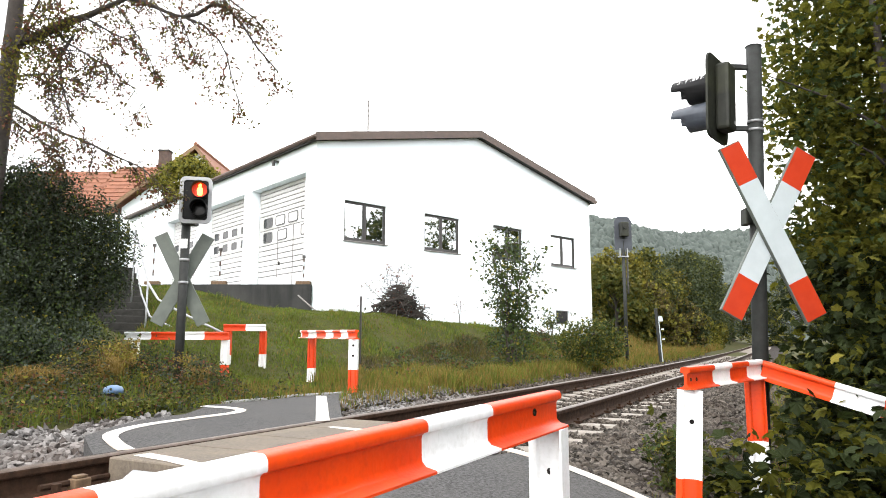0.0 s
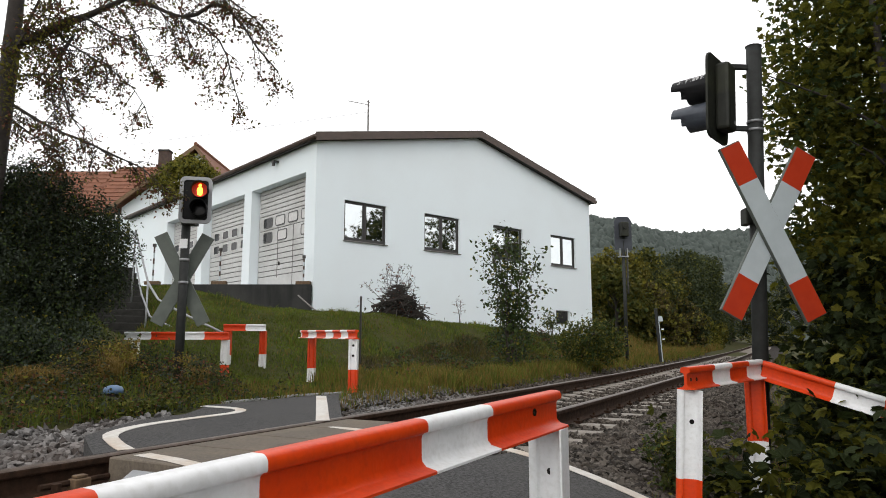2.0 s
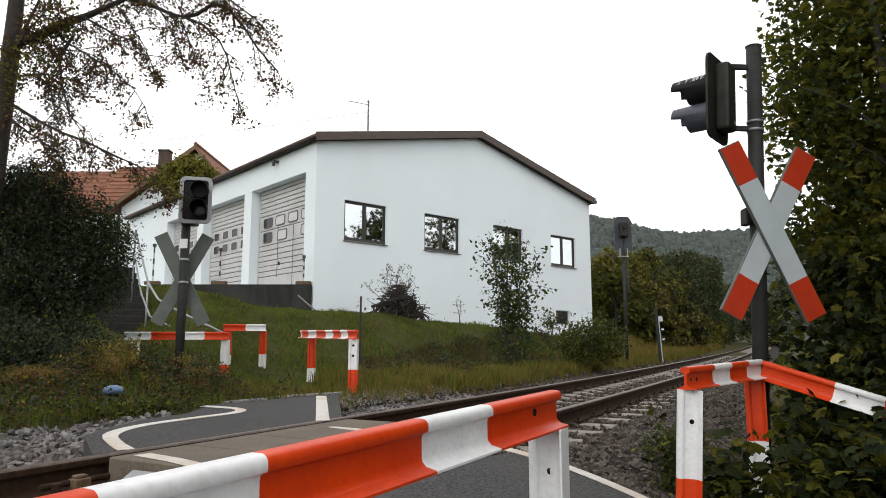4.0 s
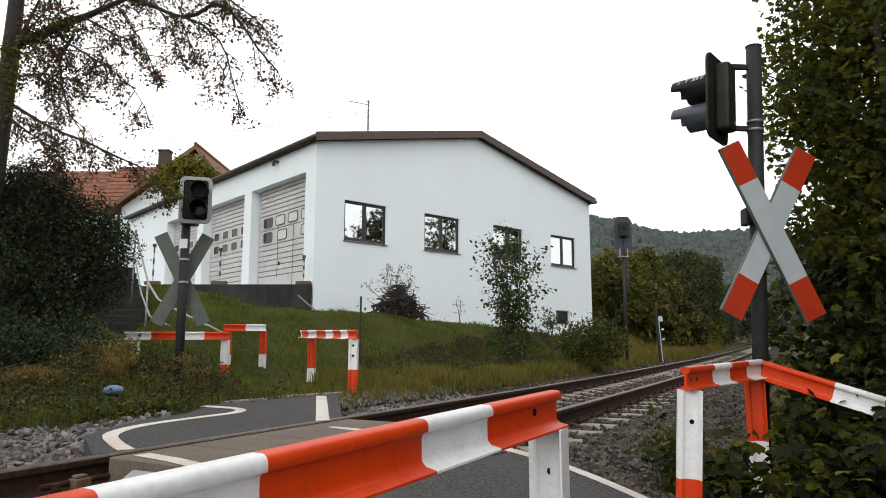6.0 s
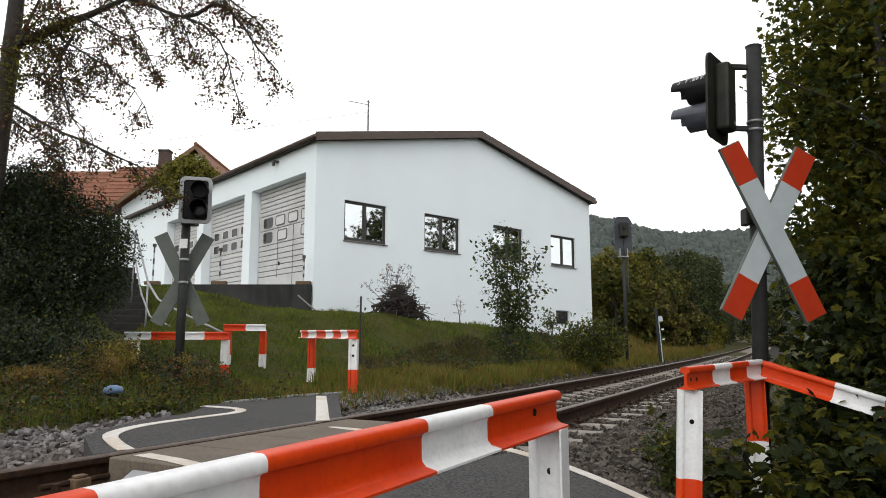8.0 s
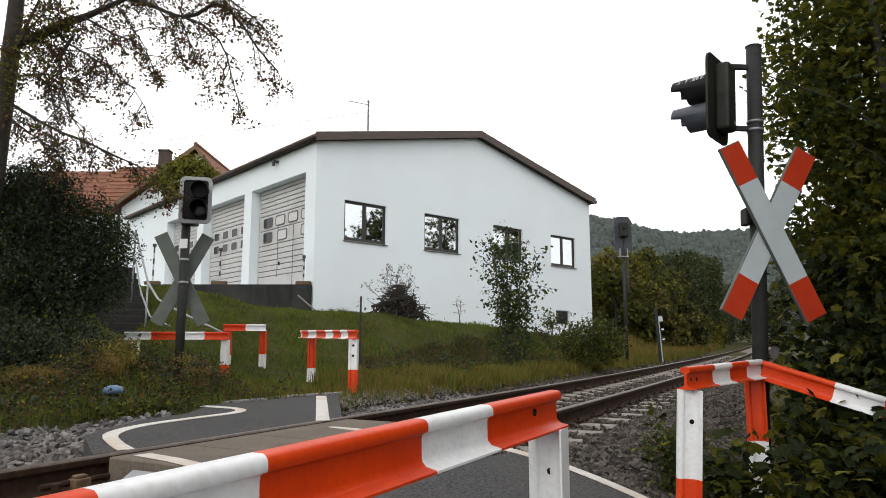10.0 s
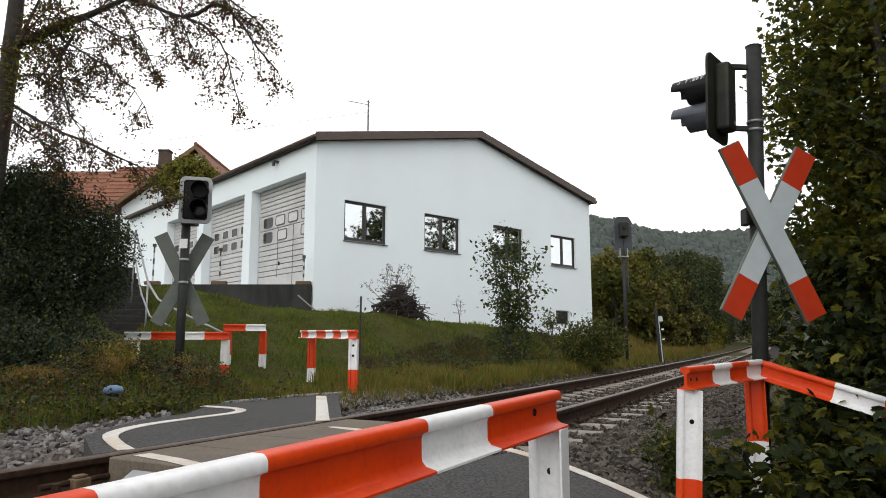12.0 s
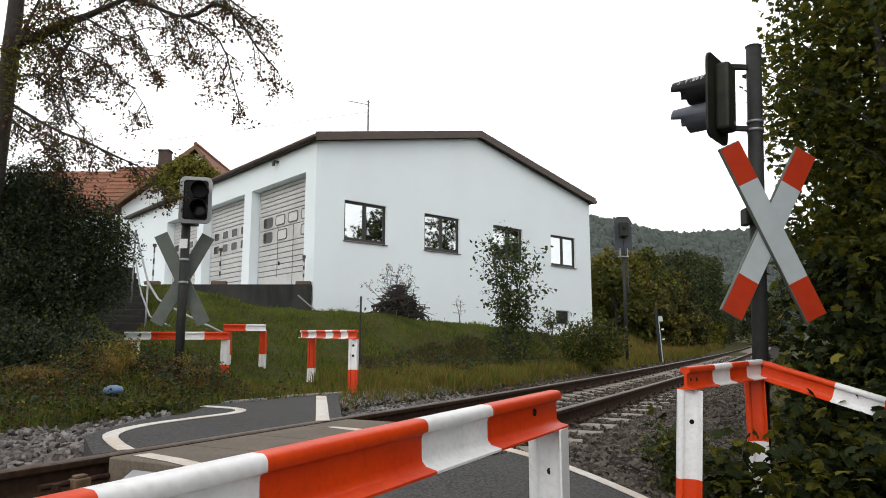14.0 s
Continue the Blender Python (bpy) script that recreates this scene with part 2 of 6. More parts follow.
def extruded(bm, outline, p0, p1, up):
    """A closed outline (side, up) swept from p0 to p1."""
    p0, p1, up = Vector(p0), Vector(p1), Vector(up)
    d = (p1 - p0).normalized()
    side = d.cross(up).normalized()
    up = side.cross(d)
    rings = [[bm.verts.new(p + side * a + up * b) for a, b in outline] for p in (p0, p1)]
    k = len(outline)
    for i in range(k):
        bm.faces.new((rings[0][i], rings[0][(i + 1) % k], rings[1][(i + 1) % k], rings[1][i]))
    bm.faces.new(rings[0][::-1])
    bm.faces.new(rings[1])
    return bm


def rail_outline(h, foot, head, web, foot_t, head_h):
    """A rail's section with its foot at the bottom, z from 0 to h."""
    r = 0.3 * head
    half = [(foot / 2, 0), (foot / 2, foot_t * 0.5), (foot / 2 - 0.002, foot_t * 0.62), (foot * 0.2, foot_t * 1.15), (web / 2 + 0.008, foot_t * 1.5), (web / 2 + 0.002, foot_t * 2.0), (web / 2, foot_t * 2.6),
            (web / 2, h - head_h * 1.5), (web / 2 + 0.002, h - head_h * 1.25), (web / 2 + 0.008, h - head_h * 1.08), (head / 2 * 0.92, h - head_h), (head / 2, h - head_h * 0.85)]
    half += [(head / 2 - r + r * math.cos(a), h - r + r * math.sin(a)) for a in (0, 0.4, 0.8, 1.2, 1.57)]
    return half + [(-a, b) for a, b in half[::-1]]


def batch(name, verts, faces_n, materials, parent=None, kind="", label="", slots=None):
    """A mesh of many alike pieces: verts is (pieces, k, 3) and faces_n the faces of one piece."""
    verts = np.asarray(verts, np.float32)
    n, k, _ = verts.shape
    me = bpy.data.meshes.new(name)
    loops = np.concatenate([np.asarray(f) for f in faces_n])
    sizes = np.array([len(f) for f in faces_n])
    all_loops = (loops[None, :] + (np.arange(n) * k)[:, None]).ravel()
    all_sizes = np.tile(sizes, n)
    starts = np.concatenate([[0], np.cumsum(all_sizes)[:-1]])
    me.vertices.add(n * k)
    me.vertices.foreach_set("co", verts.ravel())
    me.loops.add(len(all_loops))
    me.loops.foreach_set("vertex_index", all_loops.astype(np.int32))
    me.polygons.add(len(all_sizes))
    me.polygons.foreach_set("loop_start", starts.astype(np.int32))
    me.polygons.foreach_set("loop_total", all_sizes.astype(np.int32))
    mats = materials if isinstance(materials, (list, tuple)) else [materials]
    for m in mats:
        me.materials.append(m)
    if slots is not None:
        me.polygons.foreach_set("material_index", np.repeat(np.asarray(slots, np.int32), len(faces_n)))
    me.polygons.foreach_set("use_smooth", np.zeros(len(all_sizes), bool))
    me.update(calc_edges=True)
    ob = new(name, me)
    ob.parent = parent
    return tagged(ob, label, "", "", kind)


rng = np.random.default_rng(7)


def turns(n, tilt=1.0):
    """Random turns: any way about z, and tilted by up to tilt (1: any way)."""
    a = rng.uniform(0, 2 * np.pi, n)
    t = rng.normal(0, 0.9 * tilt, n)
    r = rng.normal(0, 0.9 * tilt, n)
    ca, sa, ct, st, cr, sr = np.cos(a), np.sin(a), np.cos(t), np.sin(t), np.cos(r), np.sin(r)
    z0, o1 = np.zeros(n), np.ones(n)
    rz = np.stack([ca, -sa, z0, sa, ca, z0, z0, z0, o1], 1).reshape(n, 3, 3)
    rx = np.stack([o1, z0, z0, z0, ct, -st, z0, st, ct], 1).reshape(n, 3, 3)
    ry = np.stack([cr, z0, sr, z0, o1, z0, -sr, z0, cr], 1).reshape(n, 3, 3)
    return rz @ rx @ ry


LEAF = np.array([(0, 0, 0), (0.28, 0.35, 0.06), (0.2, 0.75, 0.03), (0, 1, -0.08), (-0.2, 0.75, 0.03), (-0.28, 0.35, 0.06)])
LEAF_F = [(0, 1, 2, 3), (0, 3, 4, 5)]
MAPLE = np.array([(0, 0, 0), (0.22, -0.06, 0), (0.5, 0.1, -0.05), (0.4, 0.28, 0.04), (0.52, 0.6, -0.06), (0.27, 0.62, 0.04), (0, 1, -0.1),
                  (-0.27, 0.62, 0.04), (-0.52, 0.6, -0.06), (-0.4, 0.28, 0.04), (-0.5, 0.1, -0.05), (-0.22, -0.06, 0)])
MAPLE_F = [(0, 1, 2, 3), (0, 3, 4, 5), (0, 5, 6, 7), (0, 7, 8, 9), (0, 9, 10, 11)]
CLUMP = np.array([(0, 0, 0), (0.5, 0.2, 0.1), (0.35, 0.7, -0.1), (0, 1, 0.05), (-0.35, 0.7, -0.1), (-0.5, 0.2, 0.1)])


def leaves(name, points, size, material, parent=None, template=LEAF, faces=LEAF_F, tilt=0.8, kind="", label="", shares=None):
    """Leaves at the points; size is (smallest, largest); shares: how much of each material."""
    n = len(points)
    s = rng.uniform(size[0], size[1], n)
    v = np.einsum("nij,kj->nki", turns(n, tilt), template) * s[:, None, None] + np.asarray(points)[:, None, :]
    slots = rng.choice(len(material), n, p=shares) if shares else None
    return batch(name, v, faces, material, parent, kind, label, slots)
# ---------------------------------------------------------------- lie of the land
BEAR = radians(28.308)
CURVE, BEND_END = 0.001788, 18.0
HALF = 0.7535
OFF = 2.344 + HALF - 0.036     # eye to track centre
TX, TY = math.sin(BEAR), math.cos(BEAR)


def rise(s):
    c = np.clip(s, 0, 110)
    return 0.00113 * c + 0.0000862 * c * c


def bend(s):
    """How far the track has swung to the left."""
    c = np.clip(s, 0, BEND_END)
    return CURVE * c * c / 2 + np.clip(np.asarray(s) - BEND_END, 0, None) * CURVE * BEND_END


def track_st(x, y):
    """Along the track and to the left of its centre, for a place on the ground."""
    s = TX * x + TY * y
    t = -TY * x + TX * y - OFF
    return s, t - bend(s)


def track_xy(s, t):
    a = CURVE * min(max(s, 0), BEND_END)
    tt = t * math.cos(a) + OFF + float(bend(s))
    ss = s - t * math.sin(a)
    return TX * ss - TY * tt, TY * ss + TX * tt


def step(a, b, v):
    u = np.clip((v - a) / (b - a), 0, 1)
    return u * u * (3 - 2 * u)


def bumps(x, y):
    return 0.03 * np.sin(1.7 * x + 0.6 * y) * np.sin(1.3 * y - 0.4 * x) + 0.02 * np.sin(4.1 * x - 2.2 * y + 1) + 0.012 * np.sin(7.3 * y + 3.9 * x)


def inside_far(x, y):
    """On the asphalt beyond the track."""
    left = np.interp(y, [4.25, 4.88, 5.4, 5.9, 6.26, 6.86, 7.2, 7.35, 7.85, 8.37, 8.9], [-2.15, -2.5, -2.55, -2.54, -2.34, -2.38, -2.4, -2.28, -2.0, -1.73, -1.3])
    right = np.interp(y, [4.3, 6.4, 8.0, 8.9], [-0.6, -0.92, -1.18, -1.28])
    return (x > left) & (x < right) & (y > 4.2) & (y < 8.9)


def ground_z(x, y):
    x, y = np.asarray(x, float), np.asarray(y, float)
    s, t = track_st(x, y)
    base = rise(s)
    # far side: verge, then the bank up to the hall
    w = 8.6 - 5.6 * step(9, 20, s)
    toe = 3.0 - 0.3 * step(9, 24, s)
    h = 1.55 - 0.6 * step(13, 27, s)
    lip = 1.7 - 0.6 * step(4.6, 5.4, s)
    left = -0.22 + 0.24 * step(lip, lip + 0.9, t) + 0.12 * step(2.6, 3.6, t) * (1 - step(8, 13, s)) + h * step(toe, toe + w, t) + bumps(x, y) * step(1.6, 3, t)
    right = -0.34 - 0.18 * step(1.6, 2.6, -t) + bumps(x, y) * step(2, 3, -t)
    z = np.where(t > 0, left, right)
    z = np.where(np.abs(t) < 1.6, -0.40, z)
    z = np.where(inside_far(x, y), np.minimum(z, -0.1), z)
    z = z + 0.8 * step(3.9, 8.5, -x) * step(16.3, 20, y) * (1 - step(24, 40, y))
    z = z - 0.27 * np.exp(-((x + 3.1) ** 2 / 2.2 + (y - 11.5) ** 2 / 3.0)) - 0.14 * np.exp(-((x - 0.9) ** 2 / 3.0 + (y - 20.0) ** 2 / 9.0))
    z = z - 0.75 * np.exp(-((x + 0.465 * y) / 0.75) ** 2) * step(10, 13.5, y) * (1 - step(17, 19, y))
    far = step(70, 260, np.hypot(x, y))
    return z + base * (1 - step(0, 25, np.abs(t) - 12)) + far * 2.0


def ground_mesh():
    xs = np.concatenate([-np.geomspace(1800, 15, 22), np.arange(-14.5, 12, 0.25), np.geomspace(12.5, 1800, 26)])
    ys = np.concatenate([-np.geomspace(1800, 8, 20), np.arange(-7.5, 34, 0.25), np.geomspace(34.5, 1800, 26)])
    X, Y = np.meshgrid(xs, ys)
    Z = ground_z(X, Y)
    v = np.stack([X, Y, Z], -1).reshape(-1, 3)
    nx, ny = len(xs), len(ys)
    i = (np.arange(ny - 1)[:, None] * nx + np.arange(nx - 1)[None, :]).ravel()
    f = np.stack([i, i + 1, i + nx + 1, i + nx], 1)
    me = bpy.data.meshes.new("ground")
    me.from_pydata(v.tolist(), [], f.tolist())
    me.polygons.foreach_set("use_smooth", [True] * len(me.polygons))
    me.materials.append(M_SOIL)
    return tagged(new("ground", me), "grassy soil verge and bank beside the railway", "ground", kind="structure")


ground_mesh()


# ---------------------------------------------------------------- paths over the crossing
def path_z(x, y):
    s, t = track_st(np.asarray(x, float), np.asarray(y, float))
    return float(rise(s) - 0.47 * step(0.9, 3.6, -t) - 0.004 + 0.03 * step(0.9, 1.5, t) + (0.08 * step(1.4, 5, t)))


def loft(name, a, b, material, lift=0.0, thick=0.12, cuts=10, parent=None, label="", cross=6):
    """A slab between two edge lines that follows the ground."""
    def resample(line, n):
        p = np.array(line, float)
        d = np.concatenate([[0], np.cumsum(np.hypot(*np.diff(p, axis=0).T))])
        u = np.linspace(0, d[-1], n)
        return np.stack([np.interp(u, d, p[:, 0]), np.interp(u, d, p[:, 1])], 1)
    A, B = resample(a, cuts), resample(b, cuts)
    bm = bmesh.new()
    rows = []
    for p, q in zip(A, B):
        rows.append([])
        for k in range(cross + 1):
            xy = p + (q - p) * k / cross
            rows[-1].append(bm.verts.new((xy[0], xy[1], path_z(*xy) + lift)))
    for r0, r1 in zip(rows, rows[1:]):
        for k in range(cross):
            bm.faces.new((r0[k], r0[k + 1], r1[k + 1], r1[k]))
    if thick:
        edge = [e for e in bm.edges if len(e.link_faces) == 1]
        made = bmesh.ops.extrude_edge_only(bm, edges=edge)["geom"]
        for v in made:
            if isinstance(v, bmesh.types.BMVert):
                v.co.z -= thick
    ob = obj(name, bm, material, parent, label, smooth=False)
    return ob


path_far = tagged(loft("path_far", [(-2.11, 4.25), (-2.5, 4.88), (-2.55, 5.4), (-2.54, 5.9), (-2.34, 6.26), (-2.38, 6.86), (-2.42, 7.2)],
                       [(-0.93, 6.42), (-1.06, 7.2), (-1.2, 8.0), (-1.3, 8.9), (-1.73, 8.37), (-2.0, 7.85), (-2.3, 7.33)], M_ASPHALT, cuts=30),
                  "grey asphalt footpath bending away beyond the track", "path", kind="structure")
path_near = tagged(loft("path_near", [(-1.3, 2.45), (-0.6, 1.0), (0.6, -1.5), (1.2, -4)], [(0.46, 4.55), (0.42, 4.6), (1.2, 4.12), (2.0, 3.1), (3.4, -4)],
                        M_ASPHALT, cuts=30), "grey asphalt footpath ramping up to the track", "path", kind="structure")


def line(points, width, parent, name="road_marking"):
    pts = [Vector((p[0], p[1])) for p in points]
    a, b = [], []
    for i, p in enumerate(pts):
        d = (pts[min(i + 1, len(pts) - 1)] - pts[max(i - 1, 0)]).normalized()
        nrm = Vector((-d.y, d.x)) * width / 2
        a.append(p + nrm)
        b.append(p - nrm)
    n = max(8, int(sum((q - p).length for p, q in zip(pts, pts[1:])) / 0.12))
    o = loft(name, [tuple(v) for v in a], [tuple(v) for v in b], M_LINE, lift=0.006, thick=0.004, cuts=n, cross=1, parent=parent, label="worn white painted line on the path")
    return o


def rounded(points, times=2):
    for _ in range(times):
        out = [points[0]]
        for p, q in zip(points, points[1:]):
            out += [(p[0] * .75 + q[0] * .25, p[1] * .75 + q[1] * .25), (p[0] * .25 + q[0] * .75, p[1] * .25 + q[1] * .75)]
        points = out + [points[-1]]
    return points


tagged(loft("kerb", [(-0.74, 9.45), (-1.29, 8.93), (-1.75, 8.43), (-2.02, 7.91), (-2.3, 7.4)], [(-0.84, 9.54), (-1.35, 9.05), (-1.83, 8.5), (-2.1, 7.96), (-2.38, 7.45)], M_PAVE, lift=0.012, cuts=20, cross=1), "pale concrete edging along the footpath", "kerb", kind="structure")
line(rounded([(-1.99, 4.42), (-2.2, 4.7), (-2.38, 4.96), (-2.38, 5.5), (-2.13, 6.05), (-1.88, 6.56), (-2.02, 6.9), (-2.42, 7.03)]), 0.1, path_far)
line([(-1.05, 6.1), (-1.48, 8.45)], 0.12, path_far)
line(rounded([(0.38, 4.62), (1.0, 4.2), (1.5, 3.6), (2.2, 2.0)]), 0.1, path_near)
line(rounded([(-1.05, 2.9), (-0.7, 1.6), (0.3, -1.0)]), 0.1, path_near)


# ---------------------------------------------------------------- the railway
def track():
    ballast = bmesh.new()
    rows = []
    prof = [(-2.9, -0.52), (-2.3, -0.34), (-1.6, -0.25), (-0.7, -0.25), (0, -0.26), (0.7, -0.25), (1.5, -0.25), (2.1, -0.26), (2.7, -0.3)]
    for s in np.concatenate([np.arange(-14, 40, 1.0), np.arange(40, 131, 5.0)]):
        rows.append([ballast.verts.new((*track_xy(s, t), z + float(rise(np.array(s))))) for t, z in prof])
    for a, b in zip(rows, rows[1:]):
        for k in range(len(prof) - 1):
            ballast.faces.new((a[k], a[k + 1], b[k + 1], b[k]))
    bed = tagged(obj("ballast_bed", ballast, M_BED), "bed of grey crushed-stone ballast under the track", "ballast", kind="structure")
    # rails
    outline = [(a, b - 0.172) for a, b in rail_outline(0.172, 0.15, 0.072, 0.02, 0.014, 0.05)]
    rail_thing = thing("railway_track", Matrix(), "single rusty railway track on concrete sleepers", "railway track")
    k = len(outline)
    for side in (1, -1):
        bm = bmesh.new()
        rows = []
        for s in np.concatenate([np.arange(-14, 60, 1.0), np.arange(60, 131, 5.0)]):
            z = float(rise(np.array(s)))
            rows.append([bm.verts.new((*track_xy(s, side * HALF - a), z + b)) for a, b in outline])
        for a, b in zip(rows, rows[1:]):
            for i in range(k):
                f = bm.faces.new((a[i], a[(i + 1) % k], b[(i + 1) % k], b[i]))
                f.material_index = 1 if outline[i][1] > -0.02 and outline[(i + 1) % k][1] > -0.02 else 0
        part("rail", bm, [M_RAIL, M_RAILTOP], rail_thing, "rusty rail with a worn head")
    # sleepers share one mesh
    def sleeper_bm():
        bm = bmesh.new()
        secs = [(-1.3, 0.10, 0.05), (-1.25, 0.12, 0.0), (-0.95, 0.125, 0.0), (-0.55, 0.125, 0.015), (-0.3, 0.105, 0.05), (0.3, 0.105, 0.05), (0.55, 0.125, 0.015), (0.95, 0.125, 0.0), (1.25, 0.12, 0.0), (1.3, 0.10, 0.05)]
        rows = []
        for t, w, d in secs:
            top = -0.178 - d
            rows.append([bm.verts.new((t, y, z)) for y, z in ((-w - 0.02, -0.34), (-w, top - 0.03), (-w + 0.03, top), (w - 0.03, top), (w, top - 0.03), (w + 0.02, -0.34))])
        for a, b in zip(rows, rows[1:]):
            for i in range(5):
                bm.faces.new((a[i], a[i + 1], b[i + 1], b[i]))
        bm.faces.new(rows[0])
        bm.faces.new(rows[-1][::-1])
        return bm
    first = None
    clip_me = None
    for i in range(-22, 140):
        s = 0.3 + i * 0.63
        if 2.1 < s < 5.2:
            continue
        x, y = track_xy(s, 0)
        ang = math.degrees(math.atan2(TX, TY) - CURVE * min(max(s, 0), BEND_END))
        m = pose(x, y, float(rise(np.array(s))), 0, 0, -ang)
        if first is None:
            first = part("sleeper", sleeper_bm(), M_SLEEPER, rail_thing)
            first.matrix_basis = m
            bm = bmesh.new()
            for cx in (-0.09, 0.09):
                box(bm, cx - 0.035, -0.05, -0.175, cx + 0.035, 0.05, -0.145)
                tube(bm, [(cx, 0, -0.15), (cx, 0, -0.115)], 0.016, 6)
            clip_me = part("rail_clip", bm, M_RAIL, rail_thing)
            clip_me.matrix_basis = m @ Matrix.Translation((HALF, 0, 0))
        else:
            o = first.copy()
            scene.collection.objects.link(o)
            o.matrix_basis = m
        if -6 < s < 26:
            for side in (1, -1):
                o = clip_me.copy()
                scene.collection.objects.link(o)
                o.matrix_basis = m @ Matrix.Translation((side * HALF, 0, 0))
    return bed, rail_thing


bed, railway = track()


def stones():
    """Loose ballast: small cracked stones."""
    ico = bmesh.new()
    bmesh.ops.create_icosphere(ico, subdivisions=1, radius=0.5)
    base = np.array([v.co for v in ico.verts])
    faces = [tuple(v.index for v in f.verts) for f in ico.faces]
    ico.free()
    out, out_brown = [], []

    def strew(n, s0, s1, t0, t1, size, keep, out=out):
        s, t = rng.uniform(s0, s1, n), rng.uniform(t0, t1, n)
        ok = keep(s, t)
        s, t = s[ok], t[ok]
        xy = np.array([track_xy(a, b) for a, b in zip(s, t)])
        z = np.interp(t, [-2.9, -2.3, -1.6, -0.9, -0.6, 0.6, 0.9, 1.5, 2.1, 2.8], [-0.5, -0.34, -0.205, -0.2, -0.245, -0.245, -0.19, -0.12, -0.08, -0.05]) + rise(s)
        z = np.maximum(z, np.where(np.abs(t) > 1.62, ground_z(xy[:, 0], xy[:, 1]), -9))
        k = len(s)
        sz = rng.uniform(size[0], size[1], k)
        shape = base[None] * (1 + rng.normal(0, 0.34, (k, len(base), 1))) * rng.uniform([0.8, 0.6, 0.45], [1.3, 1.0, 0.85], (k, 3))[:, None, :]
        v = np.einsum("nij,nkj->nki", turns(k, 0.6), shape) * sz[:, None, None]
        v += np.stack([xy[:, 0], xy[:, 1], z + sz * rng.uniform(0.05, 0.5, k)], 1)[:, None, :]
        out.append(v)
    def off_path(s, t):
        tt = t + OFF
        x, y = TX * s - TY * tt, TY * s + TX * tt
        near_edge = np.interp(y, [3.1, 4.12, 4.6], [2.0, 1.2, 0.42]) + 0.05
        deck = (s > 2.5) & (s < 5.2) & (np.abs(t) < 0.85)
        return ~deck & ~((t > 0.6) & inside_far(x, y)) & ~((t < -0.6) & (y < 4.9) & (x < near_edge))

    def between(s, t):
        return off_path(s, t) & ((np.abs((s - 0.3) / 0.63 - np.round((s - 0.3) / 0.63)) > 0.2) | (np.abs(t) > 1.32))
    strew(15000, -2.5, 4.6, 0.8, 2.35, (0.03, 0.075), off_path)
    strew(30000, 4.6, 20, -3.2, 1.75, (0.03, 0.065), between, out_brown)
    strew(24000, 3.4, 9, -3.2, -1.3, (0.025, 0.068), off_path, out_brown)
    strew(7000, 4.6, 9.5, 0.8, 1.95, (0.03, 0.065), off_path)
    strew(3000, -2, 2.8, -0.75, 0.75, (0.035, 0.065), off_path)
    strew(9000, -9, 2.4, -2.6, 2.4, (0.035, 0.075), between)
    strew(5000, 20, 45, -2.6, 1.8, (0.05, 0.08), between, out_brown)
    batch("ballast_stones", np.concatenate(out_brown), faces, M_STONE_BROWN, kind="stuff", label="brown-grey weathered ballast stones between the sleepers")["category"] = "ballast"
    return batch("ballast_stones", np.concatenate(out), faces, M_STONE, kind="stuff", label="loose grey crushed ballast stones along the rails")


stones()["category"] = "ballast"


def crossing():
    """Filling panels between and beside the rails, level with the rail heads."""
    c = thing("level_crossing_deck", Matrix(), "brown-grey worn crossing panels between the rails", "crossing deck", kind="structure")
    edges = [2.72, 3.3, 3.9, 4.5, 5.12]
    for s0, s1 in zip(edges, edges[1:]):
        bm = bmesh.new()
        v = []
        for z in (-0.2, -0.004):
            for s, t in ((s0 + 0.006, -0.64), (s1 - 0.006, -0.64), (s1 - 0.006, 0.64), (s0 + 0.006, 0.64)):
                v.append(bm.verts.new((*track_xy(s, t), z + float(rise(np.array(s))))))
        bm.faces.new(v[:4][::-1])
        bm.faces.new(v[4:])
        for i in range(4):
            bm.faces.new((v[i], v[(i + 1) % 4], v[4 + (i + 1) % 4], v[4 + i]))
        bmesh.ops.bevel(bm, geom=list(bm.edges), offset=0.008, segments=1, affect='EDGES')
        part("deck_panel", bm, M_PANEL, c)
    bm = bmesh.new()
    v = []
    for (s, t, z) in ((2.71, -0.6, -0.05), (2.71, 0.4, -0.05), (2.46, 0.4, -0.2), (2.46, -0.6, -0.2), (2.71, -0.6, -0.21), (2.71, 0.42, -0.21)):
        v.append(bm.verts.new((*track_xy(s, t), z)))
    for f in ((0, 1, 2, 3), (1, 5, 2), (0, 3, 4), (0, 4, 5, 1), (4, 3, 2, 5)):
        bm.faces.new([v[i] for i in f])
    part("deflector_ramp", bm, M_STEEL, c, "pale grey sloping steel deflector")
    for p in ([(-1.82, 4.25), (-1.54, 4.04), (-0.95, 3.5)], [(-0.9, 5.69), (-0.61, 5.43), (0.0, 4.85)]):
        bm = bmesh.new()
        pts = [Vector(q) for q in p]
        rows = []
        for i, q in enumerate(pts):
            d = (pts[min(i + 1, 2)] - pts[max(i - 1, 0)]).normalized()
            nrm = Vector((-d.y, d.x)) * 0.055
            rows.append([bm.verts.new((*(q + nrm), 0.003)), bm.verts.new((*(q - nrm), 0.003))])
        for a, b in zip(rows, rows[1:]):
            bm.faces.new((a[0], a[1], b[1], b[0]))
        part("road_marking", bm, M_LINE, c, "worn white painted line on the panels")
    return c


crossing()


